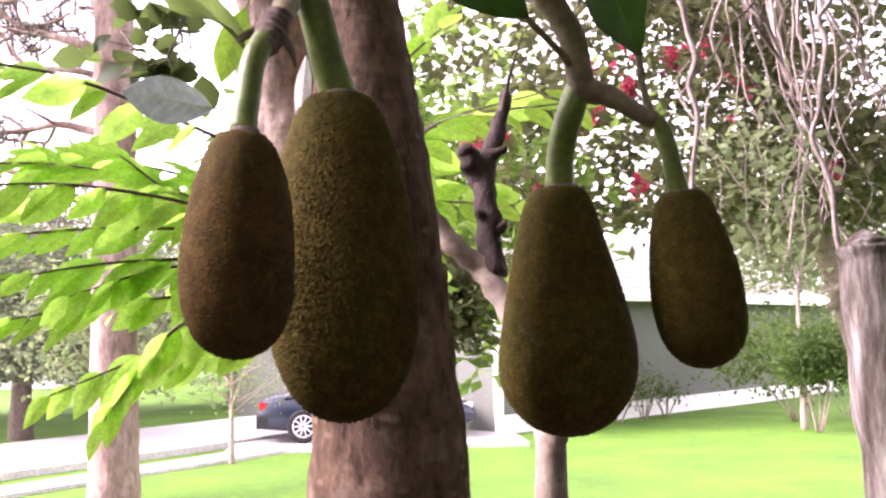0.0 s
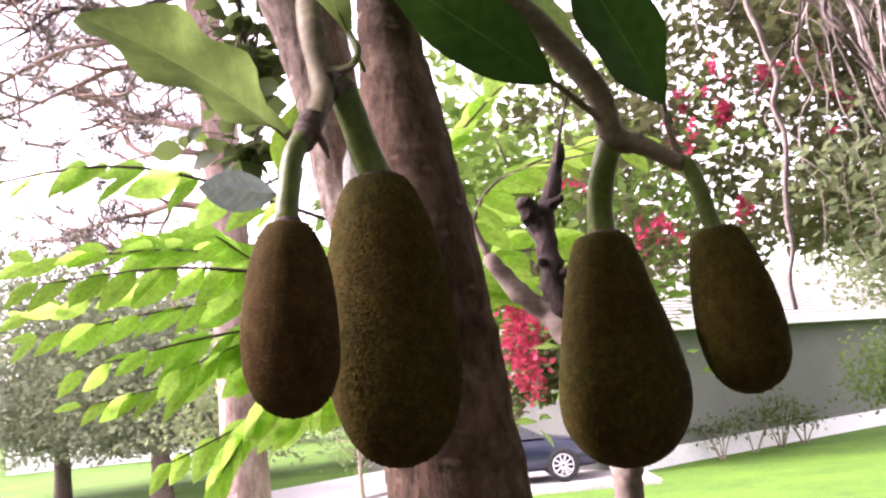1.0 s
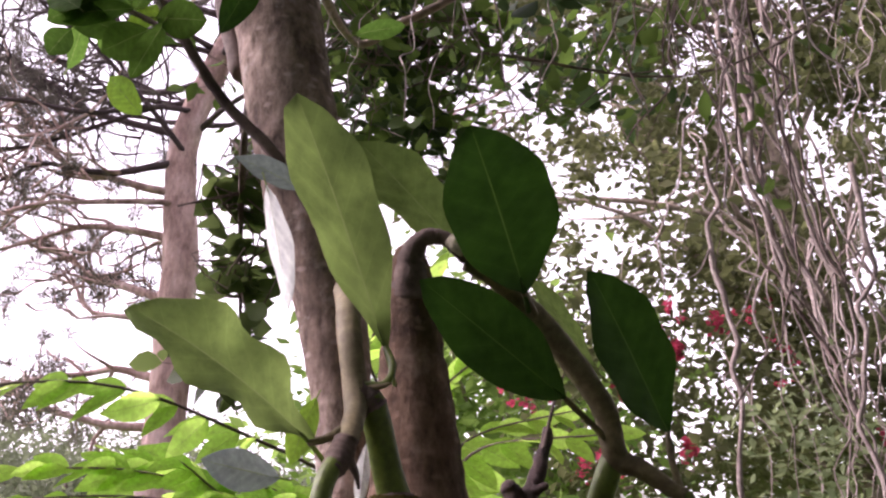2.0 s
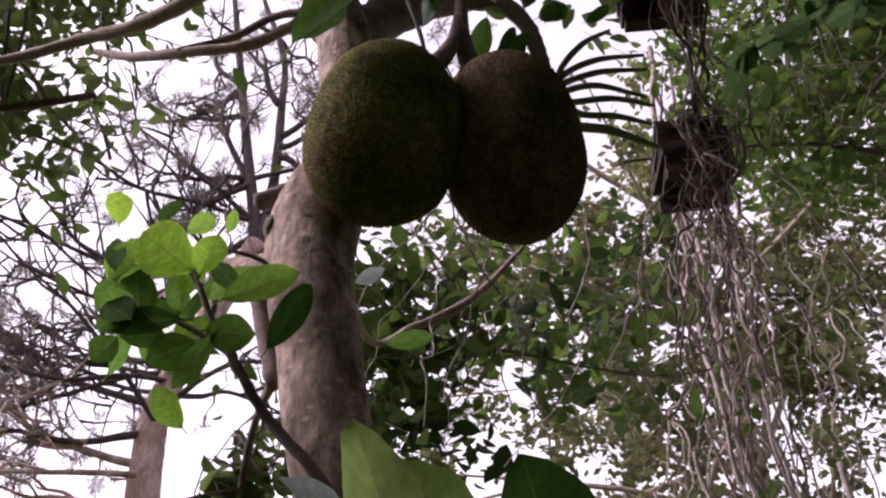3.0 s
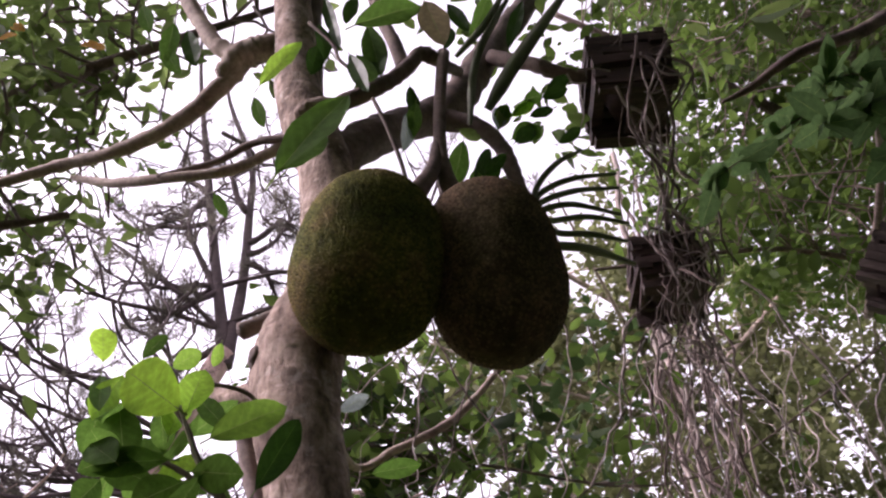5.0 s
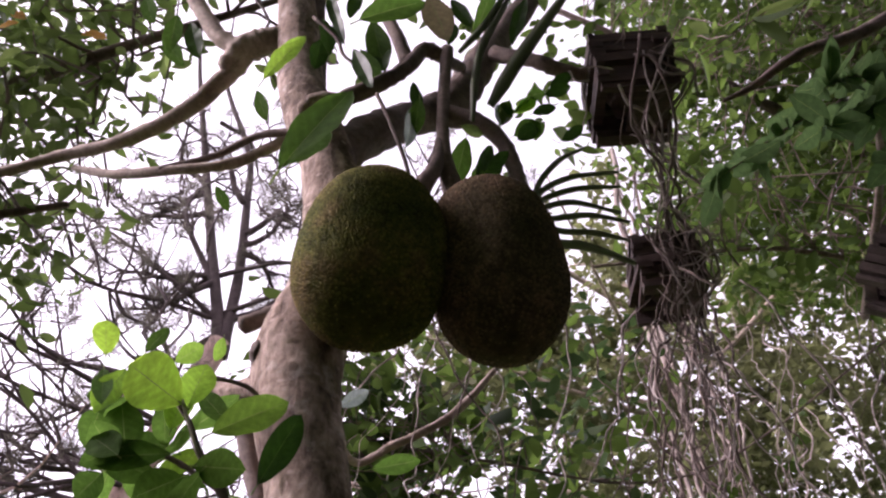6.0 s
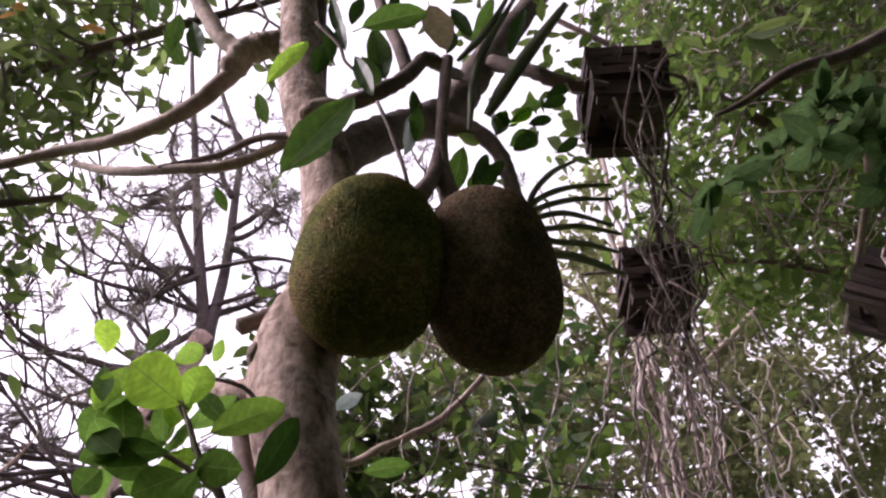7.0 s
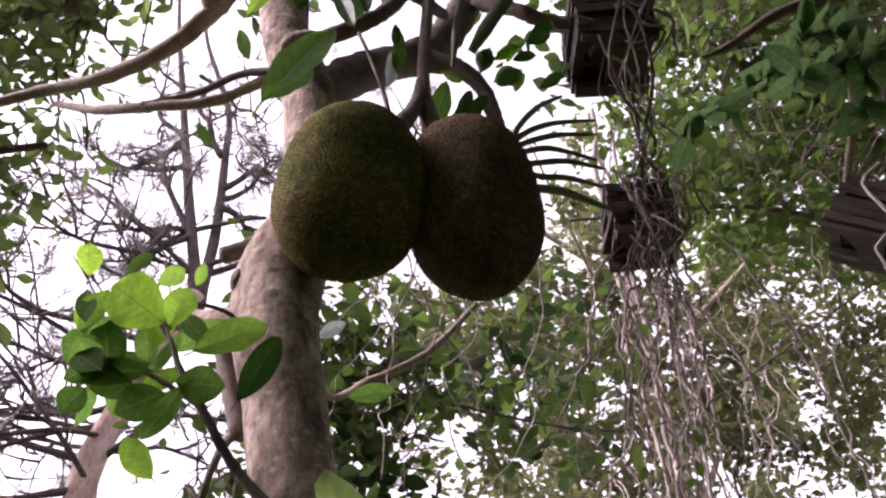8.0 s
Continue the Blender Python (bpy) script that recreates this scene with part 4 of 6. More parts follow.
BR = [
    ("fruiting_spur", PEDUNCLE, [(-0.106, 0.76, 2.115, 0.010), (-0.101, 0.71, 2.09, 0.0082), (-0.097, 0.685, 2.06, 0.0077), (-0.091, 0.675, 2.023, 0.0072), (-0.091, 0.65, 1.999, 0.0059), (-0.094, 0.635, 1.984, 0.0054)]),
    ("broken_stub", BARK_DARK, [(-0.062, 0.79, 2.12, 0.015), (-0.062, 0.782, 2.146, 0.0105), (-0.056, 0.776, 2.160, 0.0075), (-0.045, 0.776, 2.164, 0.0062), (-0.034, 0.777, 2.161, 0.0058), (-0.02, 0.787, 2.152, 0.006)]),
    ("fruiting_branch", PEDUNCLE, [(-0.02, 0.789, 2.149, 0.0066), (0.005, 0.8, 2.138, 0.0078), (0.036, 0.815, 2.113, 0.0095), (0.066, 0.825, 2.079, 0.0095), (0.087, 0.83, 2.047, 0.0095), (0.096, 0.837, 2.014, 0.0096), (0.113, 0.83, 2.004, 0.0074), (0.131, 0.825, 1.991, 0.0065), (0.142, 0.82, 1.984, 0.0057)]),
    ("fruiting_branch", BARK_DARK, [(-0.233, 0.86, 2.88, 0.0121), (-0.196, 0.84, 2.89, 0.0107), (-0.155, 0.83, 2.91, 0.0108), (-0.114, 0.83, 2.955, 0.0103), (-0.092, 0.84, 3.009, 0.0105), (-0.071, 0.845, 3.01, 0.0098), (-0.054, 0.90, 3.072, 0.0092), (-0.014, 1.05, 3.26, 0.009)]),
    ("limb", BARK_GREY, [(-0.28, 0.93, 3.14, 0.0194), (-0.346, 0.95, 3.126, 0.0186), (-0.359, 0.96, 3.098, 0.0151), (-0.424, 1.0, 3.037, 0.0124), (-0.519, 1.05, 3.016, 0.0109), (-0.623, 1.1, 3.024, 0.0094), (-0.765, 1.15, 3.017, 0.0078), (-1.1, 1.3, 3.1, 0.005)]),
    ("limb", BARK_GREY, [(-0.346, 0.95, 3.122, 0.0144), (-0.39, 0.96, 3.162, 0.0138), (-0.423, 0.97, 3.222, 0.0133), (-0.467, 0.98, 3.316, 0.013), (-0.525, 1.0, 3.458, 0.0129), (-0.7, 1.1, 3.9, 0.008)]),
    ("twig", BARK_DARK, [(-0.245, 0.92, 2.922, 0.0056), (-0.308, 0.95, 2.936, 0.0054), (-0.362, 0.98, 2.926, 0.005), (-0.438, 1.0, 2.913, 0.0035)]),
    ("twig", BARK_GREY, [(-0.25, 0.93, 2.93, 0.0077), (-0.312, 0.97, 2.919, 0.0077), (-0.352, 0.98, 2.906, 0.0077), (-0.423, 1.0, 2.911, 0.0074), (-0.514, 1.05, 2.946, 0.0069), (-0.592, 1.1, 3.003, 0.0051)]),
    ("limb", BARK_DARK, [(-0.21, 0.9, 2.84, 0.031), (-0.192, 0.92, 2.889, 0.0298), (-0.149, 0.95, 2.963, 0.0285), (-0.1, 1.0, 3.053, 0.0281), (-0.035, 1.05, 3.156, 0.0303), (0.011, 1.1, 3.3, 0.029), (0.063, 1.15, 3.477, 0.0274), (0.15, 1.2, 3.702, 0.0266), (0.4, 1.35, 4.4, 0.02)]),
    ("limb", BARK_DARK, [(-0.06, 1.03, 3.105, 0.021), (0.0, 1.0, 3.062, 0.0135), (0.040, 1.0, 3.015, 0.0125), (0.060, 1.0, 2.936, 0.0115), (0.070, 0.99, 2.875, 0.0105), (0.075, 0.98, 2.81, 0.009)]),
    ("limb", BARK_DARK, [(0.05, 1.09, 3.36, 0.0153), (0.112, 1.05, 3.293, 0.0128), (0.16, 1.05, 3.272, 0.0128), (0.215, 1.05, 3.266, 0.0108), (0.3, 1.06, 3.3, 0.008)]),
    ("limb", BARK_DARK, [(0.60, 1.34, 3.60, 0.004), (0.68, 1.34, 3.66, 0.009), (0.795, 1.3, 3.744, 0.013), (0.959, 1.3, 3.84, 0.016), (1.237, 1.3, 4.023, 0.020), (2.2, 1.3, 4.4, 0.03)]),
    ("twig", BARK_GREY, [(-0.2, 0.89, 2.545, 0.0056), (-0.153, 1.2, 2.597, 0.0053), (-0.094, 1.2, 2.623, 0.0058), (-0.033, 1.2, 2.66, 0.0059), (0.007, 1.2, 2.701, 0.0056), (0.057, 1.2, 2.769, 0.0042)]),
    ("cut_face", CUT_WOOD, [(-0.034, 0.771, 2.160, 0.0052), (-0.028, 0.770, 2.155, 0.0058), (-0.023, 0.770, 2.150, 0.004)]),
    ("node", BARK_DARK, [(-0.092, 0.637, 1.993, 0.0066), (-0.095, 0.634, 1.984, 0.0072), (-0.099, 0.629, 1.975, 0.0064)]),
    ("node", BARK_DARK, [(-0.092, 0.676, 2.027, 0.0076), (-0.086, 0.679, 2.024, 0.0086), (-0.080, 0.681, 2.016, 0.0092)]),
    ("thorn", BARK_DARK, [(-0.092, 0.634, 1.985, 0.003), (-0.086, 0.630, 1.974, 0.0018), (-0.084, 0.629, 1.966, 0.0006)]),
    ("thorn", PEDUNCLE, [(-0.088, 0.676, 2.028, 0.003), (-0.076, 0.674, 2.030, 0.0016), (-0.070, 0.673, 2.032, 0.0006)]),
    ("petiole", PEDUNCLE, [(0.096, 0.836, 2.020, 0.0035), (0.075, 0.823, 2.036, 0.0026), (0.054, 0.81, 2.052, 0.0022)]),
    ("petiole", PEDUNCLE, [(0.139, 0.823, 1.990, 0.0032), (0.135, 0.827, 2.012, 0.0026), (0.134, 0.83, 2.032, 0.0022)]),
    ("petiole", PEDUNCLE, [(0.034, 0.812, 2.114, 0.0036), (0.028, 0.795, 2.118, 0.003), (0.022, 0.78, 2.123, 0.0025)]),
    ("petiole", PEDUNCLE, [(-0.092, 0.655, 2.004, 0.003), (-0.105, 0.672, 1.999, 0.0025), (-0.118, 0.69, 1.998, 0.002)]),
    ("petiole", STALK, [(-0.088, 0.676, 2.030, 0.0028), (-0.074, 0.676, 2.032, 0.0024), (-0.070, 0.682, 2.044, 0.0022), (-0.075, 0.69, 2.058, 0.002)]),
    ("knobby_joint", BARK_GREY, [(-0.30, 0.93, 3.135, 0.017), (-0.33, 0.938, 3.124, 0.022), (-0.352, 0.945, 3.116, 0.0205), (-0.375, 0.96, 3.09, 0.014)]),
    # cut branch end, given the paler bark for the light on it
    ("round_bud", BARK, [(-0.243, 0.838, 2.868, 0.006), (-0.232, 0.838, 2.872, 0.0135), (-0.215, 0.838, 2.882, 0.0145), (-0.195, 0.84, 2.89, 0.011)]),
    ("cut_stub", BARK_DARK, [(-0.19, 0.89, 2.60, 0.012), (-0.232, 0.89, 2.596, 0.0095), (-0.272, 0.89, 2.572, 0.0095)]),
    ("cut_stub", BARK, [(-0.215, 0.88, 2.5, 0.018), (-0.265, 0.92, 2.51, 0.0136), (-0.299, 0.95, 2.526, 0.0128), (-0.319, 0.96, 2.534, 0.0111)]),
    ("side_stem", BARK_DARK, [(-0.235, 0.89, 2.535, 0.0094), (-0.262, 0.915, 2.50, 0.0077), (-0.252, 0.91, 2.448, 0.009), (-0.225, 0.89, 2.36, 0.0091)]),
    ("leafy_twig", BARK_DARK, [(-0.135, 0.815, 2.19, 0.0058), (-0.173, 0.8, 2.24, 0.005), (-0.215, 0.8, 2.283, 0.0047), (-0.246, 0.79, 2.326, 0.0042), (-0.272, 0.79, 2.365, 0.0033), (-0.289, 0.78, 2.396, 0.0024), (-0.33, 0.78, 2.44, 0.0015)]),
    ("leafy_twig", BARK_DARK, [(-0.246, 0.79, 2.33, 0.0035), (-0.306, 0.8, 2.368, 0.0022), (-0.36, 0.8, 2.375, 0.0014)]),
]


def swelling(name, mat, centre, radii, seed):
    """A rounded, uneven swelling of the bark."""
    v, n = [], 24
    for i in range(n + 1):
        for k in range(n):
            b, a = math.pi * i / n, 2 * math.pi * k / n
            d = Vector((math.sin(b) * math.cos(a), math.sin(b) * math.sin(a), math.cos(b)))
            g = 1 + 0.14 * noise.noise(d * 1.6 + Vector((seed, 0, 0))) + 0.05 * noise.noise(d * 5)
            v.append([c + r * q * g for c, r, q in zip(centre, radii, d)])
    part(name, Soup().add(v, [(i * n + k, i * n + (k + 1) % n, (i + 1) * n + (k + 1) % n, (i + 1) * n + k) for i in range(n) for k in range(n)]), mat, tree)


swelling("burl", BARK, (-0.216, 0.876, 2.526), (0.041, 0.036, 0.055), 3)
swelling("cut_face", BARK_DARK, (-0.2475, 0.862, 2.520), (0.0085, 0.012, 0.013), 8)
for k, (name, mat, rows) in enumerate(BR):
    limb(name, rows, mat, tree, 12, 8, 0.24 if mat in (BARK_GREY, BARK_DARK) else 0.12, seed=k * 3)


def fruit(name, top, bottom, width, stalk, mat, label, bumps=1500, p=1.25, bump=0.0022, squash=1.0, seed=0, form=None):
    """A jackfruit: a rounded, lopsided body under a thick green stalk, its skin set with blunt pointed knobs."""
    rng = np.random.default_rng(seed)
    top, bottom = Vector(top), Vector(bottom)
    t = thing(name, label, "fruit", "jackfruits", at=top)
    ax = bottom - top
    L = ax.length
    q = Vector((0, 0, -1)).rotation_difference(ax.normalized()).to_matrix()

    table = spline(form, 12) if form else None

    def girth(u):
        if form:
            return max(float(np.interp(u, table[:, 0], table[:, 1])), 0.01)
        return max(1 - abs(2 * u ** p - 1) ** 2.8, 0) ** 0.5

    def surface(u, a):
        r = width / 2 * girth(u)
        r *= 1 + 0.05 * noise.noise(Vector((math.cos(a) * 1.2 + seed, math.sin(a) * 1.2, u * 2.5)))
        return q @ Vector((r * math.cos(a), r * squash * math.sin(a), -u * L))

    s, v, NU, NA = Soup(), [], 40, 40
    for i in range(NU + 1):
        u = 0.5 - 0.5 * math.cos(math.pi * i / NU)
        v += [surface(min(max(u, 0.00001), 0.99999), 2 * math.pi * j / NA) for j in range(NA)]
    s.add([tuple(x) for x in v], [(i * NA + j, i * NA + (j + 1) % NA, (i + 1) * NA + (j + 1) % NA, (i + 1) * NA + j) for i in range(NU) for j in range(NA)] + [tuple(range(NA)), tuple(NU * NA + j for j in reversed(range(NA)))])
    body = part("body", s, mat, t)
    # knobs in a spiral, spaced by equal area
    us = np.linspace(0.001, 0.999, 400)
    rad = np.array([girth(u) for u in us])
    cum = np.cumsum(rad + 0.02)
    cum /= cum[-1]
    size = 0.5 * math.sqrt(math.pi * width * L * 0.85 / bumps) * 1.3
    kn = Soup()
    for i in range(bumps):
        u = float(np.interp((i + 0.5) / bumps, cum, us))
        a = i * 2.399963 + rng.normal() * 0.5 * size / max(width * 0.5 * float(np.interp(u, us, rad)), 0.004)
        u = min(max(u + rng.normal() * 0.35 * size / L, 0.001), 0.999)
        c = surface(u, a)
        d1 = (surface(u, a + 0.05) - surface(u, a - 0.05)).normalized()
        d2 = (surface(min(u + 0.01, 0.9999), a) - surface(max(u - 0.01, 0.0001), a)).normalized()
        nrm = d2.cross(d1).normalized()
        if nrm.dot(c - q @ Vector((0, 0, -u * L))) < 0:
            nrm = -nrm
        h = bump * rng.uniform(0.7, 1.25)
        base = [c + (d1 * math.cos(w) + d2 * math.sin(w)) * size - nrm * 0.0004 for w in (0, 1.047, 2.094, 3.1416, 4.189, 5.236)]
        tip = c + nrm * h + d2 * rng.normal() * size * 0.2
        kn.add([tuple(x) for x in base + [tip]], [(j, (j + 1) % 6, 6) for j in range(6)])
    kb = part("knobbly_skin", kn, mat, body)
    kb["kind"] = "stuff"
    ripe = mat in (FRUIT_RIPE, FRUIT_BROWN)
    st = part("stalk", tube(Soup(), [(x - top[0], y - top[1], z - top[2], r) for x, y, z, r in stalk], 14, 6, 0.06), BARK_DARK if ripe else STALK, t, "woody brown stalk" if ripe else "thick green stalk")
    x, y, z, r = stalk[-1]
    part("collar", tube(Soup(), [(x - top[0], y - top[1], z - top[2] + 0.002, r * 1.02), (x - top[0], y - top[1], z - top[2], r * 1.15), (x - top[0], y - top[1], z - top[2] - 0.004, r * 1.2)], 14, 2, 0.2), BARK_DARK, t, "brown collar at the stalk")
    return t


LONG = [(0, 0), (0.008, 0.28), (0.03, 0.45), (0.1, 0.63), (0.25, 0.83), (0.5, 0.98), (0.72, 0.98), (0.86, 0.82), (0.95, 0.55), (0.99, 0.25), (1, 0)]
OVAL = [(0, 0), (0.008, 0.32), (0.03, 0.5), (0.1, 0.66), (0.3, 0.86), (0.5, 0.98), (0.65, 1.0), (0.82, 0.9), (0.93, 0.64), (0.985, 0.3), (1, 0)]
PEAR = [(0, 0), (0.008, 0.28), (0.03, 0.42), (0.1, 0.53), (0.3, 0.72), (0.5, 0.9), (0.68, 1.0), (0.82, 0.93), (0.93, 0.66), (0.985, 0.32), (1, 0)]
fruit("jackfruit", (-0.106, 0.615, 1.933), (-0.109, 0.615, 1.834), 0.0485, [(-0.094, 0.635, 1.985, 0.0054), (-0.101, 0.625, 1.971, 0.0056), (-0.104, 0.62, 1.952, 0.0058), (-0.106, 0.615, 1.932, 0.0063)], FRUIT_TAN, "small brown-green young jackfruit hanging on a green stalk", 2800, 1.15, 0.00056, seed=1, form=LONG)
fruit("jackfruit", (-0.067, 0.69, 1.97), (-0.065, 0.69, 1.80), 0.076, [(-0.089, 0.68, 2.024, 0.0066), (-0.081, 0.68, 2.02, 0.0083), (-0.074, 0.685, 1.993, 0.0089), (-0.067, 0.69, 1.968, 0.01)], FRUIT, "long brown-green young jackfruit hanging before the trunk", 5600, 1.2, 0.00084, 0.85, seed=2, form=LONG)
fruit("jackfruit", (0.080, 0.86, 1.947), (0.086, 0.86, 1.772), 0.096, [(0.096, 0.84, 2.018, 0.0092), (0.087, 0.845, 1.992, 0.0097), (0.083, 0.855, 1.969, 0.0098), (0.082, 0.86, 1.946, 0.0107)], FRUIT, "pear-shaped young jackfruit on a thick stalk", 5600, 1.4, 0.00063, seed=3, form=PEAR)
fruit("jackfruit", (0.155, 0.82, 1.937), (0.171, 0.82, 1.818), 0.060, [(0.142, 0.82, 1.986, 0.0053), (0.148, 0.82, 1.971, 0.006), (0.152, 0.82, 1.95, 0.0064), (0.155, 0.82, 1.935, 0.0072)], FRUIT, "small dark young jackfruit on a slim stalk", 2800, 1.35, 0.00063, seed=4, form=OVAL)
fruit("jackfruit", (-0.135, 0.81, 2.72), (-0.148, 0.79, 2.498), 0.150, [(-0.069, 0.83, 2.82, 0.007), (-0.074, 0.825, 2.775, 0.0085), (-0.086, 0.815, 2.735, 0.0105), (-0.10, 0.812, 2.705, 0.013)], FRUIT_RIPE, "large green knobbly jackfruit against the trunk", 9500, 1.18, 0.0019, 0.95, seed=5)
fruit("jackfruit", (-0.02, 0.835, 2.740), (0.0, 0.825, 2.508), 0.146, [(-0.06, 0.84, 3.015, 0.0088), (-0.066, 0.83, 2.90, 0.0078), (-0.066, 0.83, 2.81, 0.0085), (-0.060, 0.832, 2.765, 0.011), (-0.050, 0.834, 2.725, 0.014)], FRUIT_BROWN, "large brownish jackfruit touching its neighbour", 9500, 0.97, 0.0017, 0.95, seed=6)

# large leaves of the jackfruit tree
M_DARK = leaf_mesh("leaf", LEAF_DARK, 1, 0.45, 0.2, 0.05, 0.04, 0.52, 0.6, 14, rib=RIB_DARK)
M_PALE = leaf_mesh("leaf", LEAF_PALE, 1, 0.45, 0.2, 0.08, 0.05, 0.62, 0.5, 14)
M_GREY = leaf_mesh("leaf", LEAF_GREY, 1, 0.45, 0.2, 0.1, 0.03, 0.5, 0.9)
M_WHITE = leaf_mesh("leaf", LEAF_WHITE, 1, 0.45, 0.2, 0.1, 0.03, 0.5, 0.9)
M_FRESH = leaf_mesh("leaf", LEAF_FRESH, 1, 0.45, 0.15, 0.08, 0.03, 0.55, 0.75)
M_GREEN = leaf_mesh("leaf", LEAF_GREEN, 1, 0.45, 0.15, 0.08, 0.03, 0.55, 0.65)
M_MID = leaf_mesh("leaf", LEAF_MID, 1, 0.45, 0.15, 0.1, 0.03, 0.55, 0.75)
M_ROUND = leaf_mesh("leaf", LEAF_YOUNG, 1, 0.45, 0.1, 0.06, 0.03, 0.6, 0.55)
M_TAN = leaf_mesh("leaf", LEAF_TAN, 1, 0.45, 0.15, 0.1, 0.04, 0.5, 0.7)
M_CURL = leaf_mesh("leaf", LEAF_PALE, 1, 0.45, 0.3, 0.2, 0.09, 0.62, 0.45, 14)
BIG = [
    (M_CURL, (-0.118, 0.69, 1.998), (-0.198, 0.623, 2.074), 0.066, 36, "pale green leaf seen from below"),
    (M_PALE, (-0.075, 0.69, 2.056), (-0.137, 0.68, 2.235), 0.056, 20, "long pale green leaf standing upright"),
    (M_PALE, (-0.019, 0.82, 2.164), (-0.104, 0.8, 2.258), 0.058, 10, "pale green leaf seen from below"),
    (M_DARK, (0.022, 0.78, 2.123), (-0.018, 0.72, 2.229), 0.092, 10, "broad dark green leaf"),
    (M_DARK, (0.054, 0.81, 2.052), (-0.052, 0.74, 2.118), 0.056, -20, "dark green drooping leaf"),
    (M_DARK, (0.134, 0.83, 2.032), (0.074, 0.77, 2.139), 0.072, 15, "dark green leaf"),
    (M_PALE, (0.082, 0.84, 2.083), (0.035, 0.84, 2.158), 0.022, 20, "narrow pale leaf"),
    (M_GREY, (-0.141, 0.76, 2.191), (-0.189, 0.74, 2.212), 0.025, 10, "silvery grey leaf"),
    (M_WHITE, (-0.166, 0.74, 2.186), (-0.14, 0.74, 2.096), 0.021, -35, "silvery white hanging leaf"),
    (M_WHITE, (-0.087, 0.745, 2.007), (-0.091, 0.745, 1.962), 0.010, 5, "white dry leaf on the bark"),
    (M_FRESH, (-0.122, 0.75, 2.037), (-0.138, 0.75, 1.993), 0.021, 10, "fresh yellow-green leaf"),
    (M_GREY, (-0.149, 0.8, 1.989), (-0.208, 0.8, 2.0), 0.030, -30, "blue-grey leaf"),
]
for me, b, e, w, roll, lab in BIG:
    lay_leaf("leaf", me, b, e, w, tree, roll, lab)
CLUSTER = [
    (-0.366, 0.78, 2.45, -0.375, 0.78, 2.49, 0.024), (-0.288, 0.76, 2.392, -0.341, 0.76, 2.43, 0.05),
    (-0.346, 0.78, 2.437, -0.364, 0.78, 2.395, 0.029), (-0.287, 0.78, 2.402, -0.279, 0.78, 2.45, 0.03), (-0.262, 0.77, 2.372, -0.203, 0.77, 2.41, 0.035),
    (-0.219, 0.77, 2.328, -0.19, 0.77, 2.396, 0.026), (-0.346, 0.79, 2.414, -0.331, 0.79, 2.36, 0.034), (-0.295, 0.79, 2.363, -0.363, 0.79, 2.357, 0.028),
    (-0.281, 0.79, 2.343, -0.318, 0.79, 2.322, 0.032), (-0.254, 0.8, 2.4, -0.285, 0.8, 2.433, 0.02), (-0.348, 0.8, 2.348, -0.365, 0.8, 2.326, 0.028),
    (-0.299, 0.79, 2.385, -0.294, 0.79, 2.431, 0.025), (-0.272, 0.8, 2.491, -0.275, 0.8, 2.465, 0.012), (-0.306, 0.78, 2.447, -0.284, 0.78, 2.467, 0.019), (-0.336, 0.79, 2.462, -0.321, 0.79, 2.493, 0.016)]
UPPER = [
    (-0.245, 0.78, 2.697, -0.18, 0.78, 2.858, 0.052), (-0.237, 0.8, 2.728, -0.20, 0.8, 2.80, 0.036), (-0.284, 0.8, 2.87, -0.245, 0.8, 2.975, 0.028),
    (-0.178, 0.78, 2.978, -0.092, 0.78, 3.047, 0.044), (-0.128, 0.95, 2.446, -0.076, 0.95, 2.46, 0.021), (-0.029, 0.9, 2.909, -0.043, 0.9, 2.821, 0.029),
    (0.08, 1.0, 3.13, 0.113, 1.0, 3.149, 0.023), (0.053, 1.0, 3.118, 0.038, 1.0, 3.062, 0.026), (0.068, 1.0, 3.035, 0.105, 1.0, 3.073, 0.029),
    (-0.175, 0.85, 3.013, -0.148, 0.85, 2.945, 0.026), (-0.164, 0.85, 3.081, -0.143, 0.85, 2.982, 0.034), (-0.095, 0.85, 2.92, -0.1, 0.85, 2.853, 0.022)]
for k, (a, b, c, d, e, f, w) in enumerate(CLUSTER):
    lay_leaf("leaf", M_ROUND if k in (0, 1) else M_GREEN if k in (4, 12, 13) else M_FRESH if k in (2, 3, 11) else M_DARK if k == 5 else M_MID, (a, b, c), (d, e, f), w, tree, {0: 25, 1: 0, 9: 12}.get(k, ((k + 1) * 37) % 60 - 30), face=(0, -0.85, -0.5))
for k, (a, b, c, d, e, f, w) in enumerate(UPPER):
    lay_leaf("leaf", M_FRESH if k == 2 else M_MID, (a, b, c), (d, e, f), w, tree, (k * 53) % 50 - 25, face=(0, -0.8, -0.6))

rng = np.random.default_rng(44)
TW = spline([(-0.215, 0.8, 2.283), (-0.246, 0.79, 2.326), (-0.289, 0.78, 2.396), (-0.33, 0.785, 2.43), (-0.37, 0.79, 2.44)], 8)
TW2 = spline([(-0.235, 0.79, 2.32), (-0.306, 0.81, 2.36), (-0.37, 0.82, 2.35)], 8)
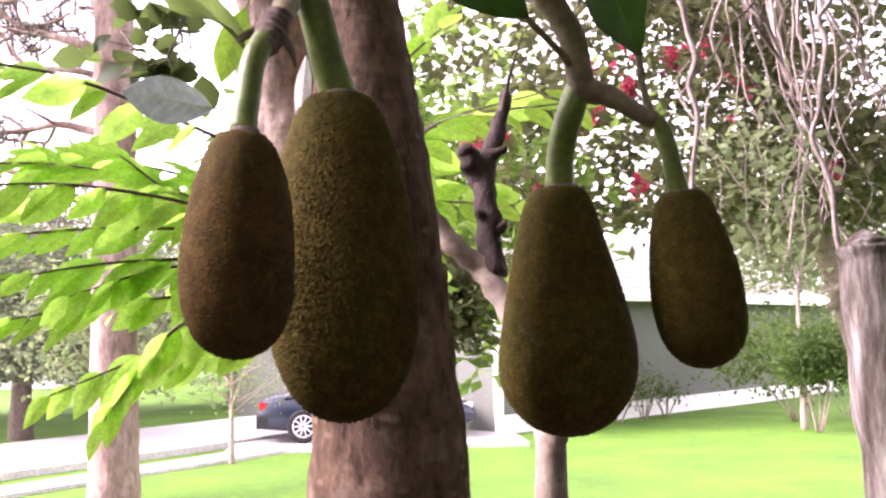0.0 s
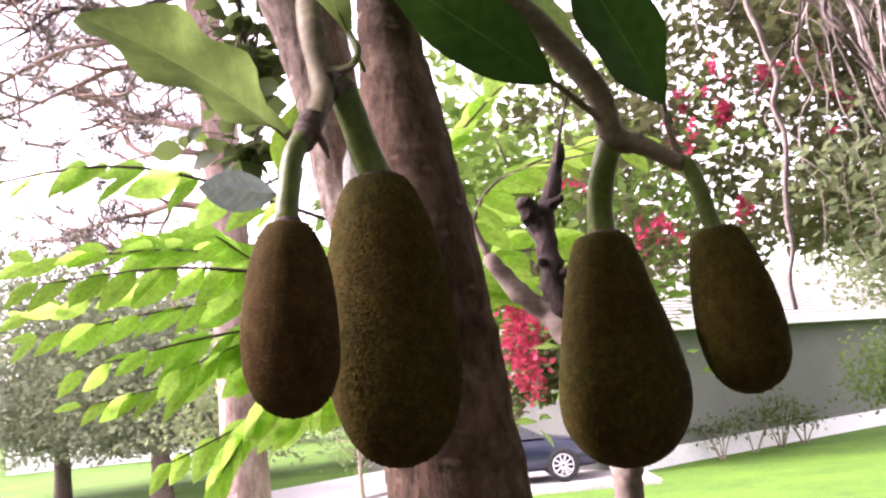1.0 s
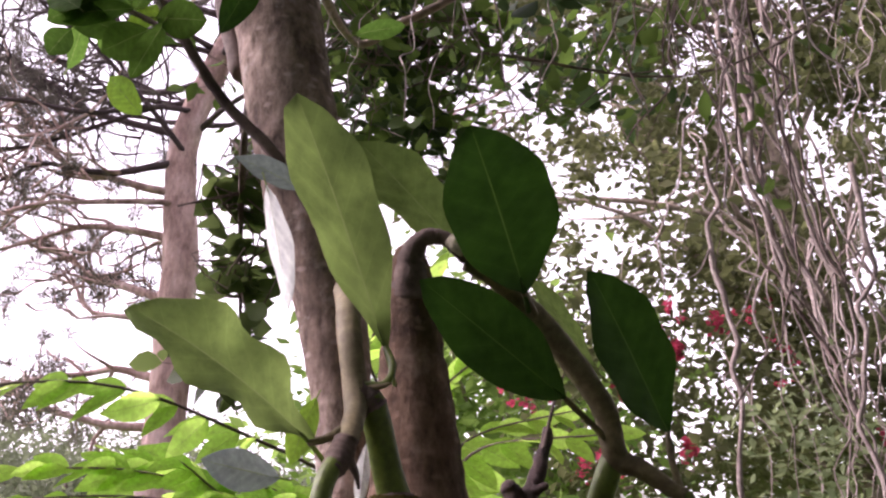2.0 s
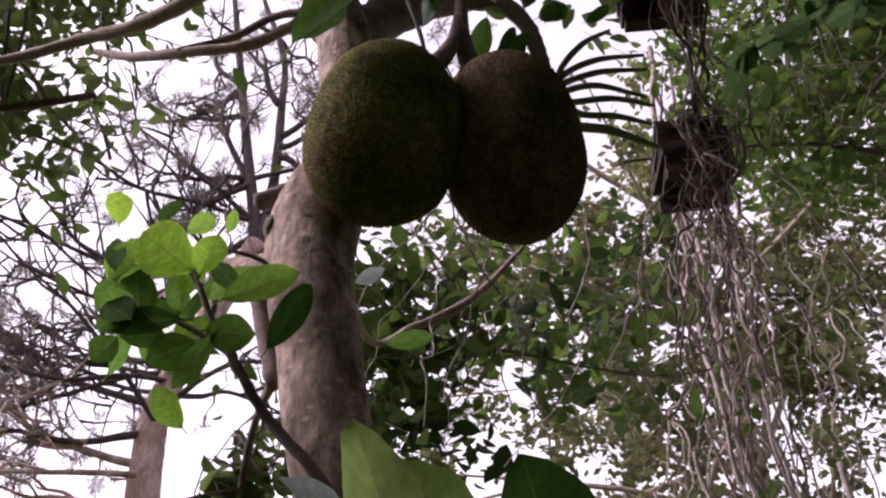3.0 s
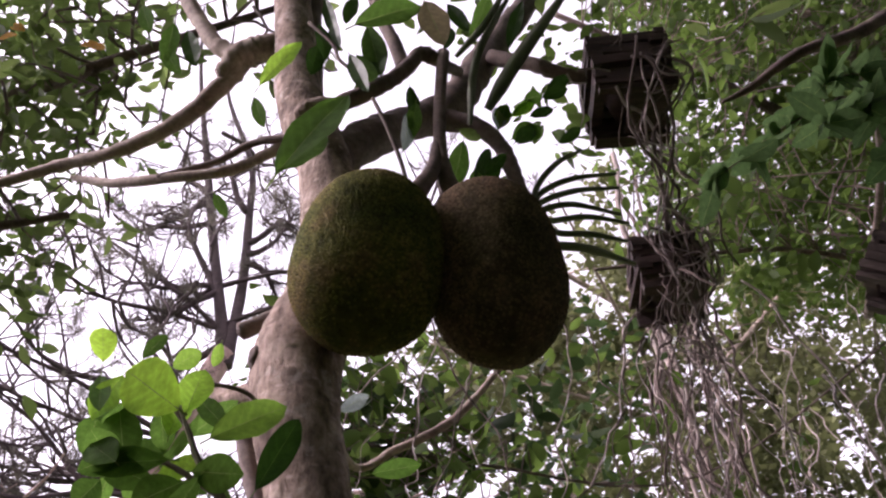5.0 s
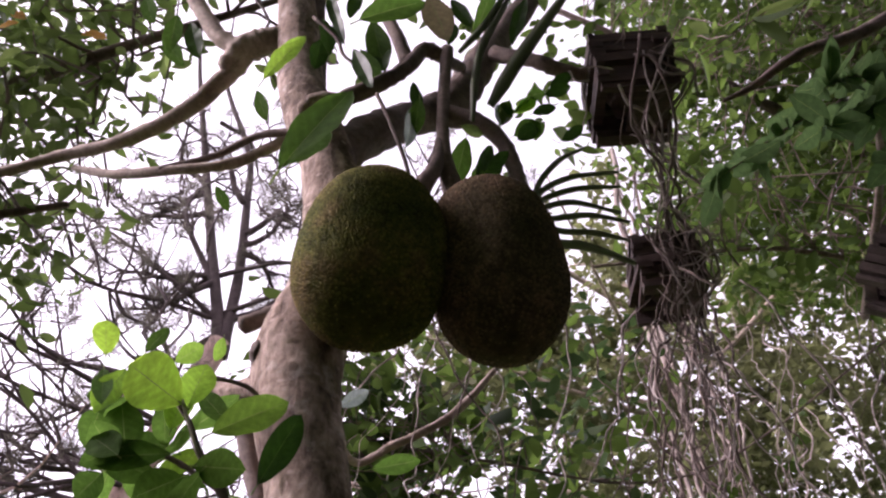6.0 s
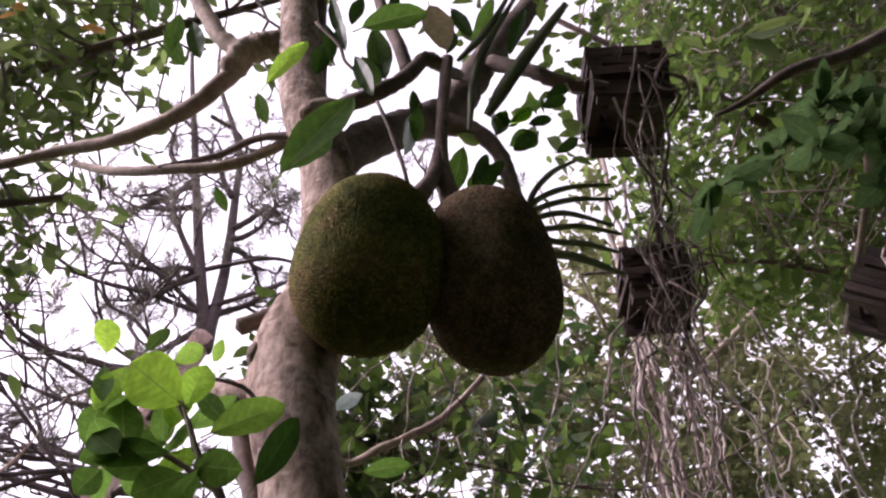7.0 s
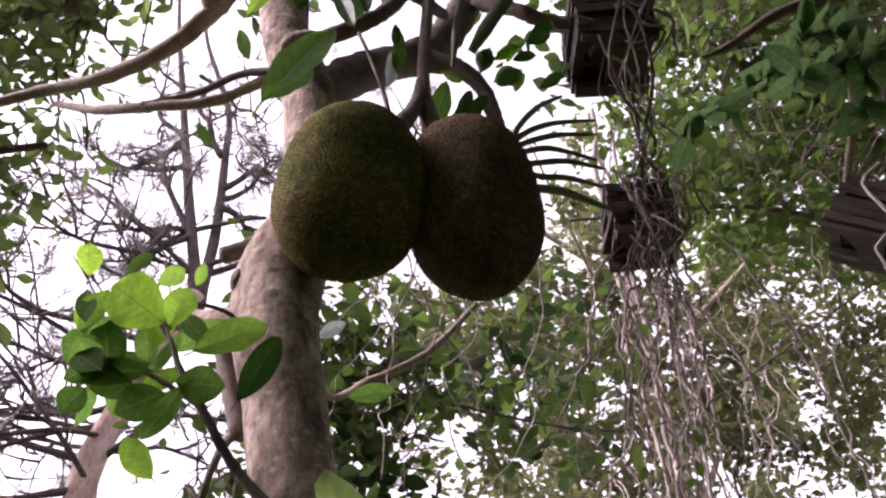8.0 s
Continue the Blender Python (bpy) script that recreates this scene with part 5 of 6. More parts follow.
for k in range(20):
    rows = TW if k % 2 else TW2
    q = rows[rng.integers(3, len(rows))] + rng.normal(size=3) * (0.012, 0.03, 0.012)
    w = rng.normal(size=3) * (1, 0.9, 0.8) + (-0.3, 0.4, -0.2)
    w = w / np.linalg.norm(w) * rng.uniform(0.035, 0.065)
    if q[0] + w[0] > -0.23:
        continue
    lay_leaf("leaf", M_FRESH if k % 9 == 3 else M_MID, q, q + w, rng.uniform(0.018, 0.032), tree, rng.uniform(-60, 60), face=(0.2, -0.8, -0.5))

MORE = [
    (M_DARK, (-0.234, 0.900, 3.219), (-0.212, 0.900, 3.125), 0.020, 20),
    (M_DARK, (-0.232, 0.880, 3.069), (-0.235, 0.880, 3.006), 0.027, -21),
    (M_DARK, (-0.135, 0.860, 3.187), (-0.142, 0.860, 3.102), 0.021, -11),
    (M_DARK, (-0.042, 0.950, 3.302), (-0.010, 0.950, 3.235), 0.024, 11),
    (M_MID, (0.035, 0.980, 3.397), (0.004, 0.980, 3.264), 0.029, -21),
    (M_DARK, (0.095, 1.000, 3.405), (0.064, 1.000, 3.271), 0.025, 21),
    (M_MID, (-0.540, 1.000, 3.314), (-0.516, 1.000, 3.247), 0.028, 9),
    (M_MID, (-0.480, 1.000, 3.270), (-0.477, 1.000, 3.179), 0.031, 1),
    (M_DARK, (-0.456, 1.000, 3.251), (-0.430, 1.000, 3.166), 0.030, 5),
    (M_MID, (-0.500, 1.020, 3.240), (-0.458, 1.020, 3.170), 0.027, 5),
    (M_DARK, (-0.186, 0.870, 3.183), (-0.196, 0.870, 3.116), 0.022, 5),
    (M_MID, (-0.316, 0.930, 3.009), (-0.297, 0.930, 2.951), 0.020, 10),
    (M_DARK, (-0.103, 0.860, 2.965), (-0.095, 0.860, 2.903), 0.018, -15),
    (M_GREY, (-0.097, 0.880, 2.949), (-0.104, 0.880, 2.880), 0.022, 20),
    (M_MID, (-0.041, 0.950, 2.933), (-0.028, 0.950, 2.898), 0.016, -10),
    (M_MID, (-0.353, 0.980, 2.867), (-0.331, 0.980, 2.826), 0.016, -15),
    (M_DARK, (-0.160, 0.86, 3.082), (-0.143, 0.85, 2.976), 0.035, 10), (M_DARK, (-0.215, 0.84, 2.98), (-0.227, 0.84, 3.067), 0.023, 30), (M_DARK, (-0.197, 0.84, 3.008), (-0.216, 0.84, 3.083), 0.019, -30),
    (M_DARK, (-0.183, 0.82, 2.971), (-0.157, 0.80, 2.876), 0.022, 20), (M_TAN, (-0.082, 0.90, 3.228), (-0.054, 0.90, 3.131), 0.047, 0), (M_GREY, (0.036, 1.0, 3.055), (0.044, 1.0, 3.117), 0.026, 10),
    (M_MID, (0.061, 1.0, 3.092), (0.099, 1.0, 3.133), 0.021, 10), (M_DARK, (0.067, 1.0, 3.028), (0.091, 1.0, 3.071), 0.026, -10), (M_DARK, (-0.048, 0.95, 3.178), (-0.035, 0.95, 3.241), 0.021, 0),
    (M_GREY, (-0.110, 0.85, 2.825), (-0.099, 0.85, 2.902), 0.021, 30), (M_DARK, (-0.005, 0.98, 2.918), (0.02, 0.98, 2.993), 0.019, 0), (M_MID, (-0.005, 0.98, 2.941), (0.0, 0.98, 2.908), 0.02, 0),
    (M_DARK, (0.096, 0.95, 3.075), (0.139, 0.95, 3.103), 0.020, 10), (M_DARK, (0.075, 0.95, 3.03), (0.112, 0.95, 3.052), 0.018, -10), (M_DARK, (0.05, 0.95, 2.97), (0.08, 0.95, 3.006), 0.024, 5), (M_DARK, (0.036, 0.95, 2.945), (0.008, 0.95, 2.905), 0.020, -20), (M_DARK, (0.112, 0.95, 2.975), (0.15, 0.95, 3.012), 0.018, 15), (M_DARK, (0.11, 0.97, 3.12), (0.15, 0.97, 3.16), 0.02, 0),
    (M_GREY, (-0.165, 0.950, 2.519), (-0.133, 0.950, 2.542), 0.017, 0), (M_PALE, (0.039, 1.0, 3.059), (0.053, 1.0, 3.117), 0.026, 10), (M_FRESH, (0.058, 1.0, 3.088), (0.098, 1.0, 3.128), 0.020, -10), (M_MID, (0.056, 1.0, 3.036), (0.101, 1.0, 3.072), 0.034, 0), (M_PALE, (-0.023, 1.0, 3.05), (0.009, 1.0, 3.033), 0.018, 10), (M_DARK, (-0.009, 1.0, 2.936), (0.039, 1.0, 2.984), 0.034, 5),
    (M_FRESH, (-0.274, 0.78, 2.26), (-0.306, 0.78, 2.294), 0.024, 5), (M_MID, (-0.329, 0.79, 2.37), (-0.366, 0.79, 2.35), 0.024, 10), (M_MID, (-0.302, 0.80, 2.345), (-0.363, 0.80, 2.367), 0.029, -10)]
for me, b, e, w, roll in MORE:
    lay_leaf("leaf", me, b, e, w, tree, roll, face=(0, -0.8, -0.6))
for k, rows in enumerate(([(-0.262, 0.97, 3.40, 0.013), (-0.25, 0.95, 3.19, 0.0135), (-0.235, 0.93, 3.03, 0.0145), (-0.232, 0.91, 2.86, 0.016)], [(-0.112, 0.84, 2.977, 0.0098), (-0.127, 0.84, 3.034, 0.0093), (-0.145, 0.85, 3.098, 0.0088), (-0.167, 0.86, 3.195, 0.0084)],
                          [(-0.149, 0.80, 2.861, 0.0024), (-0.131, 0.80, 2.812, 0.0027), (-0.114, 0.80, 2.756, 0.0026), (-0.106, 0.80, 2.72, 0.0025)],
                          [(-0.308, 0.84, 2.466, 0.0018), (-0.28, 0.84, 2.472, 0.002), (-0.25, 0.845, 2.468, 0.0024), (-0.235, 0.85, 2.455, 0.003)],
                          [(-0.24, 0.82, 3.036, 0.0026), (-0.206, 0.82, 2.992, 0.0026), (-0.194, 0.82, 2.957, 0.0025), (-0.164, 0.82, 2.928, 0.0025)])):
    limb("twig", rows, BARK_DARK, tree, 8, 6, 0.12, seed=k)

limb("petiole", [(-0.289, 0.762, 2.397, 0.0016), (-0.277, 0.77, 2.37, 0.0014), (-0.262, 0.785, 2.34, 0.0018)], CUT_WOOD, tree, 6, 5, 0.1)

# ---- the pruned sapling behind ----
sap = thing("sapling", "slim pruned sapling with a dark broken spur", "tree", at=(0.096, 1.0, 0))
for name, mat, rows in (
        ("stem", BARK_GREY, [(0.1, 1.0, -0.1, 0.018), (0.098, 1.0, 1.0, 0.0145), (0.096, 1.0, 1.703, 0.0136), (0.097, 1.0, 1.76, 0.0132), (0.085, 1.02, 1.829, 0.0118), (0.054, 1.05, 1.895, 0.0108), (0.022, 1.05, 1.925, 0.0095), (-0.005, 1.05, 1.963, 0.0068)]),
        ("broken_spur", SPUR, [(0.057, 1.05, 1.895, 0.0123), (0.055, 1.06, 1.95, 0.0105), (0.053, 1.07, 1.991, 0.0105), (0.069, 1.08, 2.037, 0.0075), (0.08, 1.09, 2.075, 0.0052)]),
        ("broken_spur", SPUR, [(0.053, 1.07, 1.98, 0.0111), (0.040, 1.065, 2.006, 0.0094), (0.035, 1.06, 2.017, 0.0077)]),
        ("spur_knob", SPUR, [(0.055, 1.06, 1.95, 0.0058), (0.0466, 1.051, 1.9536, 0.0047), (0.0436, 1.048, 1.956, 0.0018)]),
        ("spur_knob", SPUR, [(0.055, 1.06, 1.935, 0.0058), (0.0664, 1.051, 1.941, 0.0047), (0.0712, 1.048, 1.947, 0.0014)]),
        ("spur_knob", SPUR, [(0.06, 1.07, 2.01, 0.0058), (0.0708, 1.067, 2.0148, 0.0042), (0.0732, 1.064, 2.0172, 0.0029)]),
        ("thin_twig", BARK_DARK, [(0.07, 1.08, 2.04, 0.003), (0.082, 1.08, 2.09, 0.0018), (0.095, 1.07, 2.13, 0.0008)]),
        ("thin_twig", BARK_GREY, [(-0.003, 1.05, 1.96, 0.004), (-0.03, 1.06, 2.03, 0.0025), (-0.07, 1.06, 2.06, 0.0015)])):
    limb(name, [(x - 0.096, y - 1.0, z, r) for x, y, z, r in rows], mat, sap, 12, 6, 0.42)

# ---- the weathered post ----
post = thing("post", "weathered grey split-wood post standing on the lawn", "post", at=(0.72, 1.6, 0))
limb("shaft", [(0.14, 0, -0.1, 0.05), (0.07, 0, 0.9, 0.049), (0.012, 0, 1.6, 0.048), (-0.016, 0, 1.93, 0.044), (-0.019, 0, 1.97, 0.036), (-0.02, 0, 1.988, 0.016)], POST_BARK, post, 20, 8, 0.16)


# ---- feathery leaf sprays of the small tree beyond ----
def spray_tree():
    rng = np.random.default_rng(3)
    t = thing("feather_leaved_tree", "young tree with bright backlit feathery leaf sprays", "tree", at=(-0.07, 1.5, 0))
    limb("stem", [(0, 0, -0.1, 0.016), (0.0, 0, 1.0, 0.013), (0.0, -0.02, 1.75, 0.010), (-0.03, 0.0, 2.2, 0.007), (-0.08, 0.0, 2.36, 0.004)], BARK_DARK, t, 8, 5, 0.1)
    sprays = [(2.02, (-0.429, 2.135), (-0.66, 2.10)), (1.94, (-0.39, 2.05), (-0.56, 2.045)), (1.96, (-0.40, 1.98), (-0.57, 1.955)),
              (1.90, (-0.38, 1.89), (-0.53, 1.865)), (1.86, (-0.32, 1.83), (-0.43, 1.785)), (1.99, (-0.28, 2.02), (-0.34, 2.06)), (1.93, (-0.30, 1.935), (-0.40, 1.90)),
              (1.95, (-0.36, 2.01), (-0.50, 2.0)), (1.97, (-0.33, 2.06), (-0.44, 2.06)), (1.90, (-0.25, 1.86), (-0.31, 1.77)), (1.98, (-0.42, 2.02), (-0.60, 1.99)), (1.93, (-0.37, 1.94), (-0.52, 1.91)),
              (2.1, (-0.02, 2.17), (0.06, 2.23)), (1.95, (0.02, 2.07), (0.15, 2.08)), (1.92, (0.0, 2.00), (0.11, 1.99)), (2.05, (-0.12, 2.22), (-0.04, 2.29)), (2.0, (0.03, 2.12), (0.17, 2.15)), (1.9, (-0.02, 1.96), (0.06, 1.93))]
    me = leaf_mesh("leaflet", SPRAY_LEAF, 1, 0.42, 0.12, 0.16, 0.02, 0.45, 0.85, 6, 0.05, 2)
    for k, (z0, b, c) in enumerate(sprays):
        y = rng.uniform(-0.32, -0.08)
        pts = [(0.0, -0.01, z0, 0.0032), (0.5 * (b[0] + 0.07), y * 0.7, 0.5 * (z0 + b[1]) + 0.01, 0.0024), (b[0] + 0.07, y, b[1], 0.0018), (c[0] + 0.07, y - 0.05, c[1], 0.0009)]
        limb("rachis", pts, BARK_DARK, t, 5, 6, 0.05)
        rows = spline(pts, 10)
        d = rows[-1][:3] - rows[12][:3]
        d = d / np.linalg.norm(d)
        n = 13 if b[0] < -0.2 else 9
        tilt = rng.uniform(-0.5, 0.1) - (0.25 if b[1] < 1.95 else 0)
        for i in range(n):
            u = i / (n - 1)
            q = rows[int((0.34 + 0.66 * u) * (len(rows) - 1))][:3]
            size = rng.uniform(0.85, 1.12) * (0.047 + 0.02 * math.sin(math.pi * min(1, 0.25 + 0.75 * u)))
            for sgn in (-1, 1):
                if rng.random() < 0.08:
                    continue
                w = d * rng.uniform(0.75, 0.95) + np.array([0, sgn * 0.55, 0.34 * sgn + tilt]) + rng.normal(size=3) * 0.11
                w = w / np.linalg.norm(w) * size
                lay_leaf("leaflet", me, q, q + w, size * rng.uniform(0.40, 0.50), t, rng.normal() * 25 + 12 * sgn, unit_width=0.42, face=(0.0, -0.8, 0.6))


spray_tree()


# ---- leaf masses overhead ----
def canopy(t, at, limbs, boxes, mats, seed, leaf, width, bark=BARK_DARK, spread=0.14, keep=None, fine=1.0):
    """Limbs, and twigs that leave them for the places in the boxes and end in broad leaves; all parts of the tree t."""
    rng = np.random.default_rng(seed)
    at = np.array(at)
    spine = []
    for k, rows in enumerate(limbs):
        rows = [(x - at[0], y - at[1], z - at[2], r) for x, y, z, r in rows]
        limb("limb", rows, bark, t, 8, 5, 0.12, seed=k)
        spine.append(spline(rows, 8)[:, :3])
    spine = np.concatenate(spine)
    tw = Soup()
    clouds = [[] for m in mats]
    for (lo, hi, n) in boxes:
        lo, hi = np.array(lo) - at, np.array(hi) - at
        for k in range(n):
            c = lo + (hi - lo) * rng.random(3)
            if keep and not keep(*(c + at)):
                continue
            near = spine[np.argmin(np.linalg.norm(spine - c, axis=1) + rng.random(len(spine)) * 0.25)]
            e = c + rng.normal(size=3) * (spread, spread, 0.7 * spread)
            far = near - c
            m, q = c + far * 0.35 + rng.normal(size=3) * 0.04, c + far * 0.7 + rng.normal(size=3) * 0.04
            tube(tw, [(*near, 0.005 * fine), (*q, 0.0042 * fine), (*m, 0.0038 * fine), (*c, 0.003 * fine), (*e, 0.0015 * fine)], 5, 2, cap=False)
            for j in range(rng.integers(6, 12)):
                p = c + (e - c) * rng.uniform(-0.3, 1.05) + rng.normal(size=3) * 0.014
                clouds[rng.integers(0, len(mats))].append(p)
    p = part("twig_mass", tw, bark, t)
    p["kind"] = "stuff"
    for m, c in zip(mats, clouds):
        v = broad_leaves(rng, np.array(c), leaf, width)
        v.materials.append(m)
        ob = new("leaf_mass", v)
        ob.parent = t
        ob["kind"] = "stuff"
    return t


def broad_leaves(rng, c, size, stretch):
    """Oval leaves of ten triangles each, cupped along the midrib."""
    n = len(c)
    d = rng.normal(size=(n, 3)) * (1, 1, 0.55)
    d[:, 2] -= 0.3
    d /= np.linalg.norm(d, axis=1)[:, None]
    s = np.cross(d, rng.normal(size=(n, 3)) * (0.5, 0.5, 1))
    s /= np.linalg.norm(s, axis=1)[:, None]
    nr = np.cross(s, d)
    L = size * (1 + 0.28 * rng.normal(size=(n, 1))).clip(0.4)
    W = L * stretch * 0.5
    prof = ((0.0, 0.0), (0.2, 0.62), (0.45, 1.0), (0.72, 0.8), (1.0, 0.0))
    left, right, mid = [], [], []
    for u, w in prof:
        q = c + d * L * u - nr * L * 0.16 * u * u
        mid.append(q)
        left.append(q - s * W * w + nr * W * w * 0.3)
        right.append(q + s * W * w + nr * W * w * 0.3)
    v = np.stack(mid + left[1:4] + right[1:4], axis=1).reshape(-1, 3)
    f = np.array([(0, 1, 5), (0, 8, 1), (1, 2, 6), (1, 6, 5), (1, 8, 9), (1, 9, 2), (2, 3, 7), (2, 7, 6), (2, 9, 10), (2, 10, 3), (3, 4, 7), (3, 10, 4)])
    tri = (f[None] + np.arange(n)[:, None, None] * 11).reshape(-1, 3)
    me = bpy.data.meshes.new("leaves")
    me.vertices.add(len(v))
    me.vertices.foreach_set("co", v.astype(np.float32).ravel())
    me.loops.add(len(tri) * 3)
    me.loops.foreach_set("vertex_index", tri.astype(np.int32).ravel())
    me.polygons.add(len(tri))
    me.polygons.foreach_set("loop_start", np.arange(0, len(tri) * 3, 3, dtype=np.int32))
    me.polygons.foreach_set("loop_total", np.full(len(tri), 3, dtype=np.int32))
    me.polygons.foreach_set("use_smooth", np.ones(len(tri), dtype=bool))
    me.update(calc_edges=True)
    return me


def leaf_fill(t, at, boxes, mats, seed, leaf, width, keep=None):
    """Leaves in tight clumps that thicken the crown of the tree t inside the boxes."""
    rng = np.random.default_rng(seed)
    for m in mats:
        rows = []
        for lo, hi, clumps, each in boxes:
            c = np.array(lo) + (np.array(hi) - np.array(lo)) * rng.random((clumps, 3))
            if keep:
                c = c[[bool(keep(*q)) for q in c]]
            rows.append(np.repeat(c, each, axis=0) + rng.normal(size=(len(c) * each, 3)) * (0.07, 0.07, 0.05))
        me = broad_leaves(rng, np.concatenate(rows) - np.array(at), leaf, width)
        me.materials.append(m)
        ob = new("leaf_mass", me)
        ob.parent = t
        ob["kind"] = "stuff"


def garden_tree(at, label, top):
    t = thing("garden_tree", label, "tree", at=at)
    limb("trunk", [(0, 0, -0.1, 0.11), (0.03, 0, 1.5, 0.09), (0, 0.02, top, 0.07)], BARK_GREY, t, 14, 6, 0.12)
    return t


at = (-2.4, 2.4, 0)
canopy(garden_tree(at, "broad-leaved garden tree reaching over the lawn", 3.2), at,
       [[(-2.4, 2.4, 3.1, 0.05), (-1.8, 2.0, 3.7, 0.03), (-1.0, 1.6, 3.8, 0.018), (-0.4, 1.5, 4.1, 0.008)], [(-2.4, 2.4, 3.0, 0.05), (-1.6, 1.8, 3.3, 0.02), (-0.8, 1.6, 3.4, 0.008)], [(-2.0, 2.2, 3.5, 0.04), (-1.4, 1.8, 4.4, 0.02), (-0.8, 1.7, 4.7, 0.008)]],
       [((-1.6, 1.3, 3.35), (-0.82, 1.9, 4.6), 92), ((-0.7, 1.25, 3.75), (-0.25, 1.7, 4.6), 20)], (CROWN_MID, CROWN), 61, 0.050, 0.5)
leaf_fill(bpy.data.objects["garden_tree"], at, [((-1.6, 1.35, 3.25), (-0.84, 1.9, 4.6), 112, 14)], (CROWN_MID, CROWN), 69, 0.048, 0.5)
canopy(tree, (0, 0, 0), [[(-0.2, 0.92, 2.42, 0.008), (-0.28, 1.2, 2.5, 0.006), (-0.33, 1.45, 2.48, 0.005), (-0.32, 1.5, 2.25, 0.002)]], [((-0.36, 1.45, 2.2), (-0.29, 1.55, 2.6), 26)], (CROWN,), 67, 0.042, 0.75, spread=0.045, fine=0.35)
M_TURN = leaf_mesh("leaf", LEAF_ORANGE, 1, 0.45, 0.15, 0.1, 0.03, 0.5, 0.9)
for p, e in (((-1.02, 1.45, 3.86), (-0.97, 1.43, 3.82)), ((-1.03, 1.45, 3.80), (-0.98, 1.42, 3.79)), ((-0.82, 1.45, 3.80), (-0.78, 1.43, 3.77)), ((-0.85, 1.46, 3.81), (-0.80, 1.44, 3.80))):
    lay_leaf("leaf", M_TURN, Vector(p) - Vector(at), Vector(e) - Vector(at), 0.026, bpy.data.objects["garden_tree"], 20, "orange turning leaf")
at = (2.6, 2.8, 0)
canopy(garden_tree(at, "leafy garden tree that carries the orchid baskets", 3.6), at,
       [[(2.6, 2.8, 3.4, 0.06), (1.9, 2.2, 4.0, 0.04), (1.1, 1.9, 4.3, 0.02), (0.4, 1.8, 4.6, 0.01)], [(2.6, 2.8, 3.2, 0.05), (1.7, 2.0, 3.5, 0.012), (1.0, 1.8, 3.6, 0.007), (0.4, 1.8, 3.5, 0.004)], [(2.2, 2.4, 3.8, 0.04), (1.4, 1.9, 4.8, 0.02), (0.7, 1.8, 5.1, 0.008)], [(1.2, 1.85, 3.42, 0.003), (0.6, 1.9, 3.0, 0.0025), (0.1, 1.8, 2.95, 0.0035), (-0.2, 1.8, 3.0, 0.003)], [(1.1, 1.85, 3.44, 0.012), (0.8, 1.2, 3.3, 0.007), (0.55, 0.92, 3.08, 0.004), (0.44, 0.85, 2.93, 0.002)]],
       [((0.4, 1.4, 3.3), (2.0, 2.2, 5.2), 420), ((0.5, 1.4, 3.9), (1.8, 2.2, 5.0), 90), ((0.3, 1.6, 2.7), (0.9, 2.1, 3.3), 5), ((-0.36, 1.5, 2.72), (0.0, 2.1, 3.15), 56), ((0.0, 1.5, 2.75), (0.3, 2.1, 3.1), 14)], (CROWN_SHADED, CROWN_MID), 62, 0.038, 0.55, keep=lambda x, y, z: (x > 0.4 * y - 0.1 and z > 0.62 * y + 2.4) or z < 3.2, fine=0.45)


def near_spray(t, at):
    """Twigs with soft broad leaves that hang close to the baskets."""
    rng = np.random.default_rng(68)
    me = leaf_mesh("leaf", CROWN_NEAR, 1, 0.45, 0.12, 0.12, 0.03, 0.5, 0.85, 10, 0.1, 2)
    for p, e in (((0.62, 0.94, 3.12), (0.27, 0.84, 2.80)), ((0.62, 0.92, 3.06), (0.40, 0.80, 2.86)), ((0.64, 0.9, 3.1), (0.50, 0.82, 2.84)), ((0.66, 0.95, 3.16), (0.46, 0.84, 3.0)), ((0.68, 0.92, 3.1), (0.60, 0.84, 2.9))):
        p, e = np.array(p) - at, np.array(e) - at
        m = (p + e) / 2 + (0, 0, 0.03)
        limb("twig", [(*p, 0.003), (*m, 0.002), (*e, 0.001)], BARK_DARK, t, 5, 4, 0.1)
        rows = spline([p, m, e], 8)
        for i in range(3, len(rows)):
            for sgn in (-1, 1):
                w = (e - p) / np.linalg.norm(e - p) * 0.7 + np.array([0.35 * sgn, -0.15, 0.3 * sgn - 0.25]) + rng.normal(size=3) * 0.3
                w = w / np.linalg.norm(w) * rng.uniform(0.05, 0.075)
                lay_leaf("leaf", me, rows[i], rows[i] + w, rng.uniform(0.026, 0.036), t, rng.normal() * 40, face=(0.1, -0.6, -0.7))


near_spray(bpy.data.objects["garden_tree.001"], np.array(at))
# inner fill: the crown's shade is put into these dark leaf colours
leaf_fill(bpy.data.objects["garden_tree.001"], at, [((0.5, 1.7, 3.4), (2.3, 2.6, 6.4), 600, 30)], (CROWN_SHADED, CROWN_SHADED), 63, 0.037, 0.55, lambda x, y, z: x > 0.39 * y - 0.08 and z > 0.62 * y + 2.45)
leaf_fill(bpy.data.objects["garden_tree.001"], at, [((-0.25, 1.7, 2.85), (0.42, 2.0, 3.15), 9, 12), ((-0.21, 1.75, 2.72), (0.0, 1.95, 3.12), 13, 14), ((-0.25, 2.2, 3.1), (0.6, 2.6, 3.7), 20, 12)], (CROWN_SHADED, BUSH_DARK), 65, 0.052, 0.55)
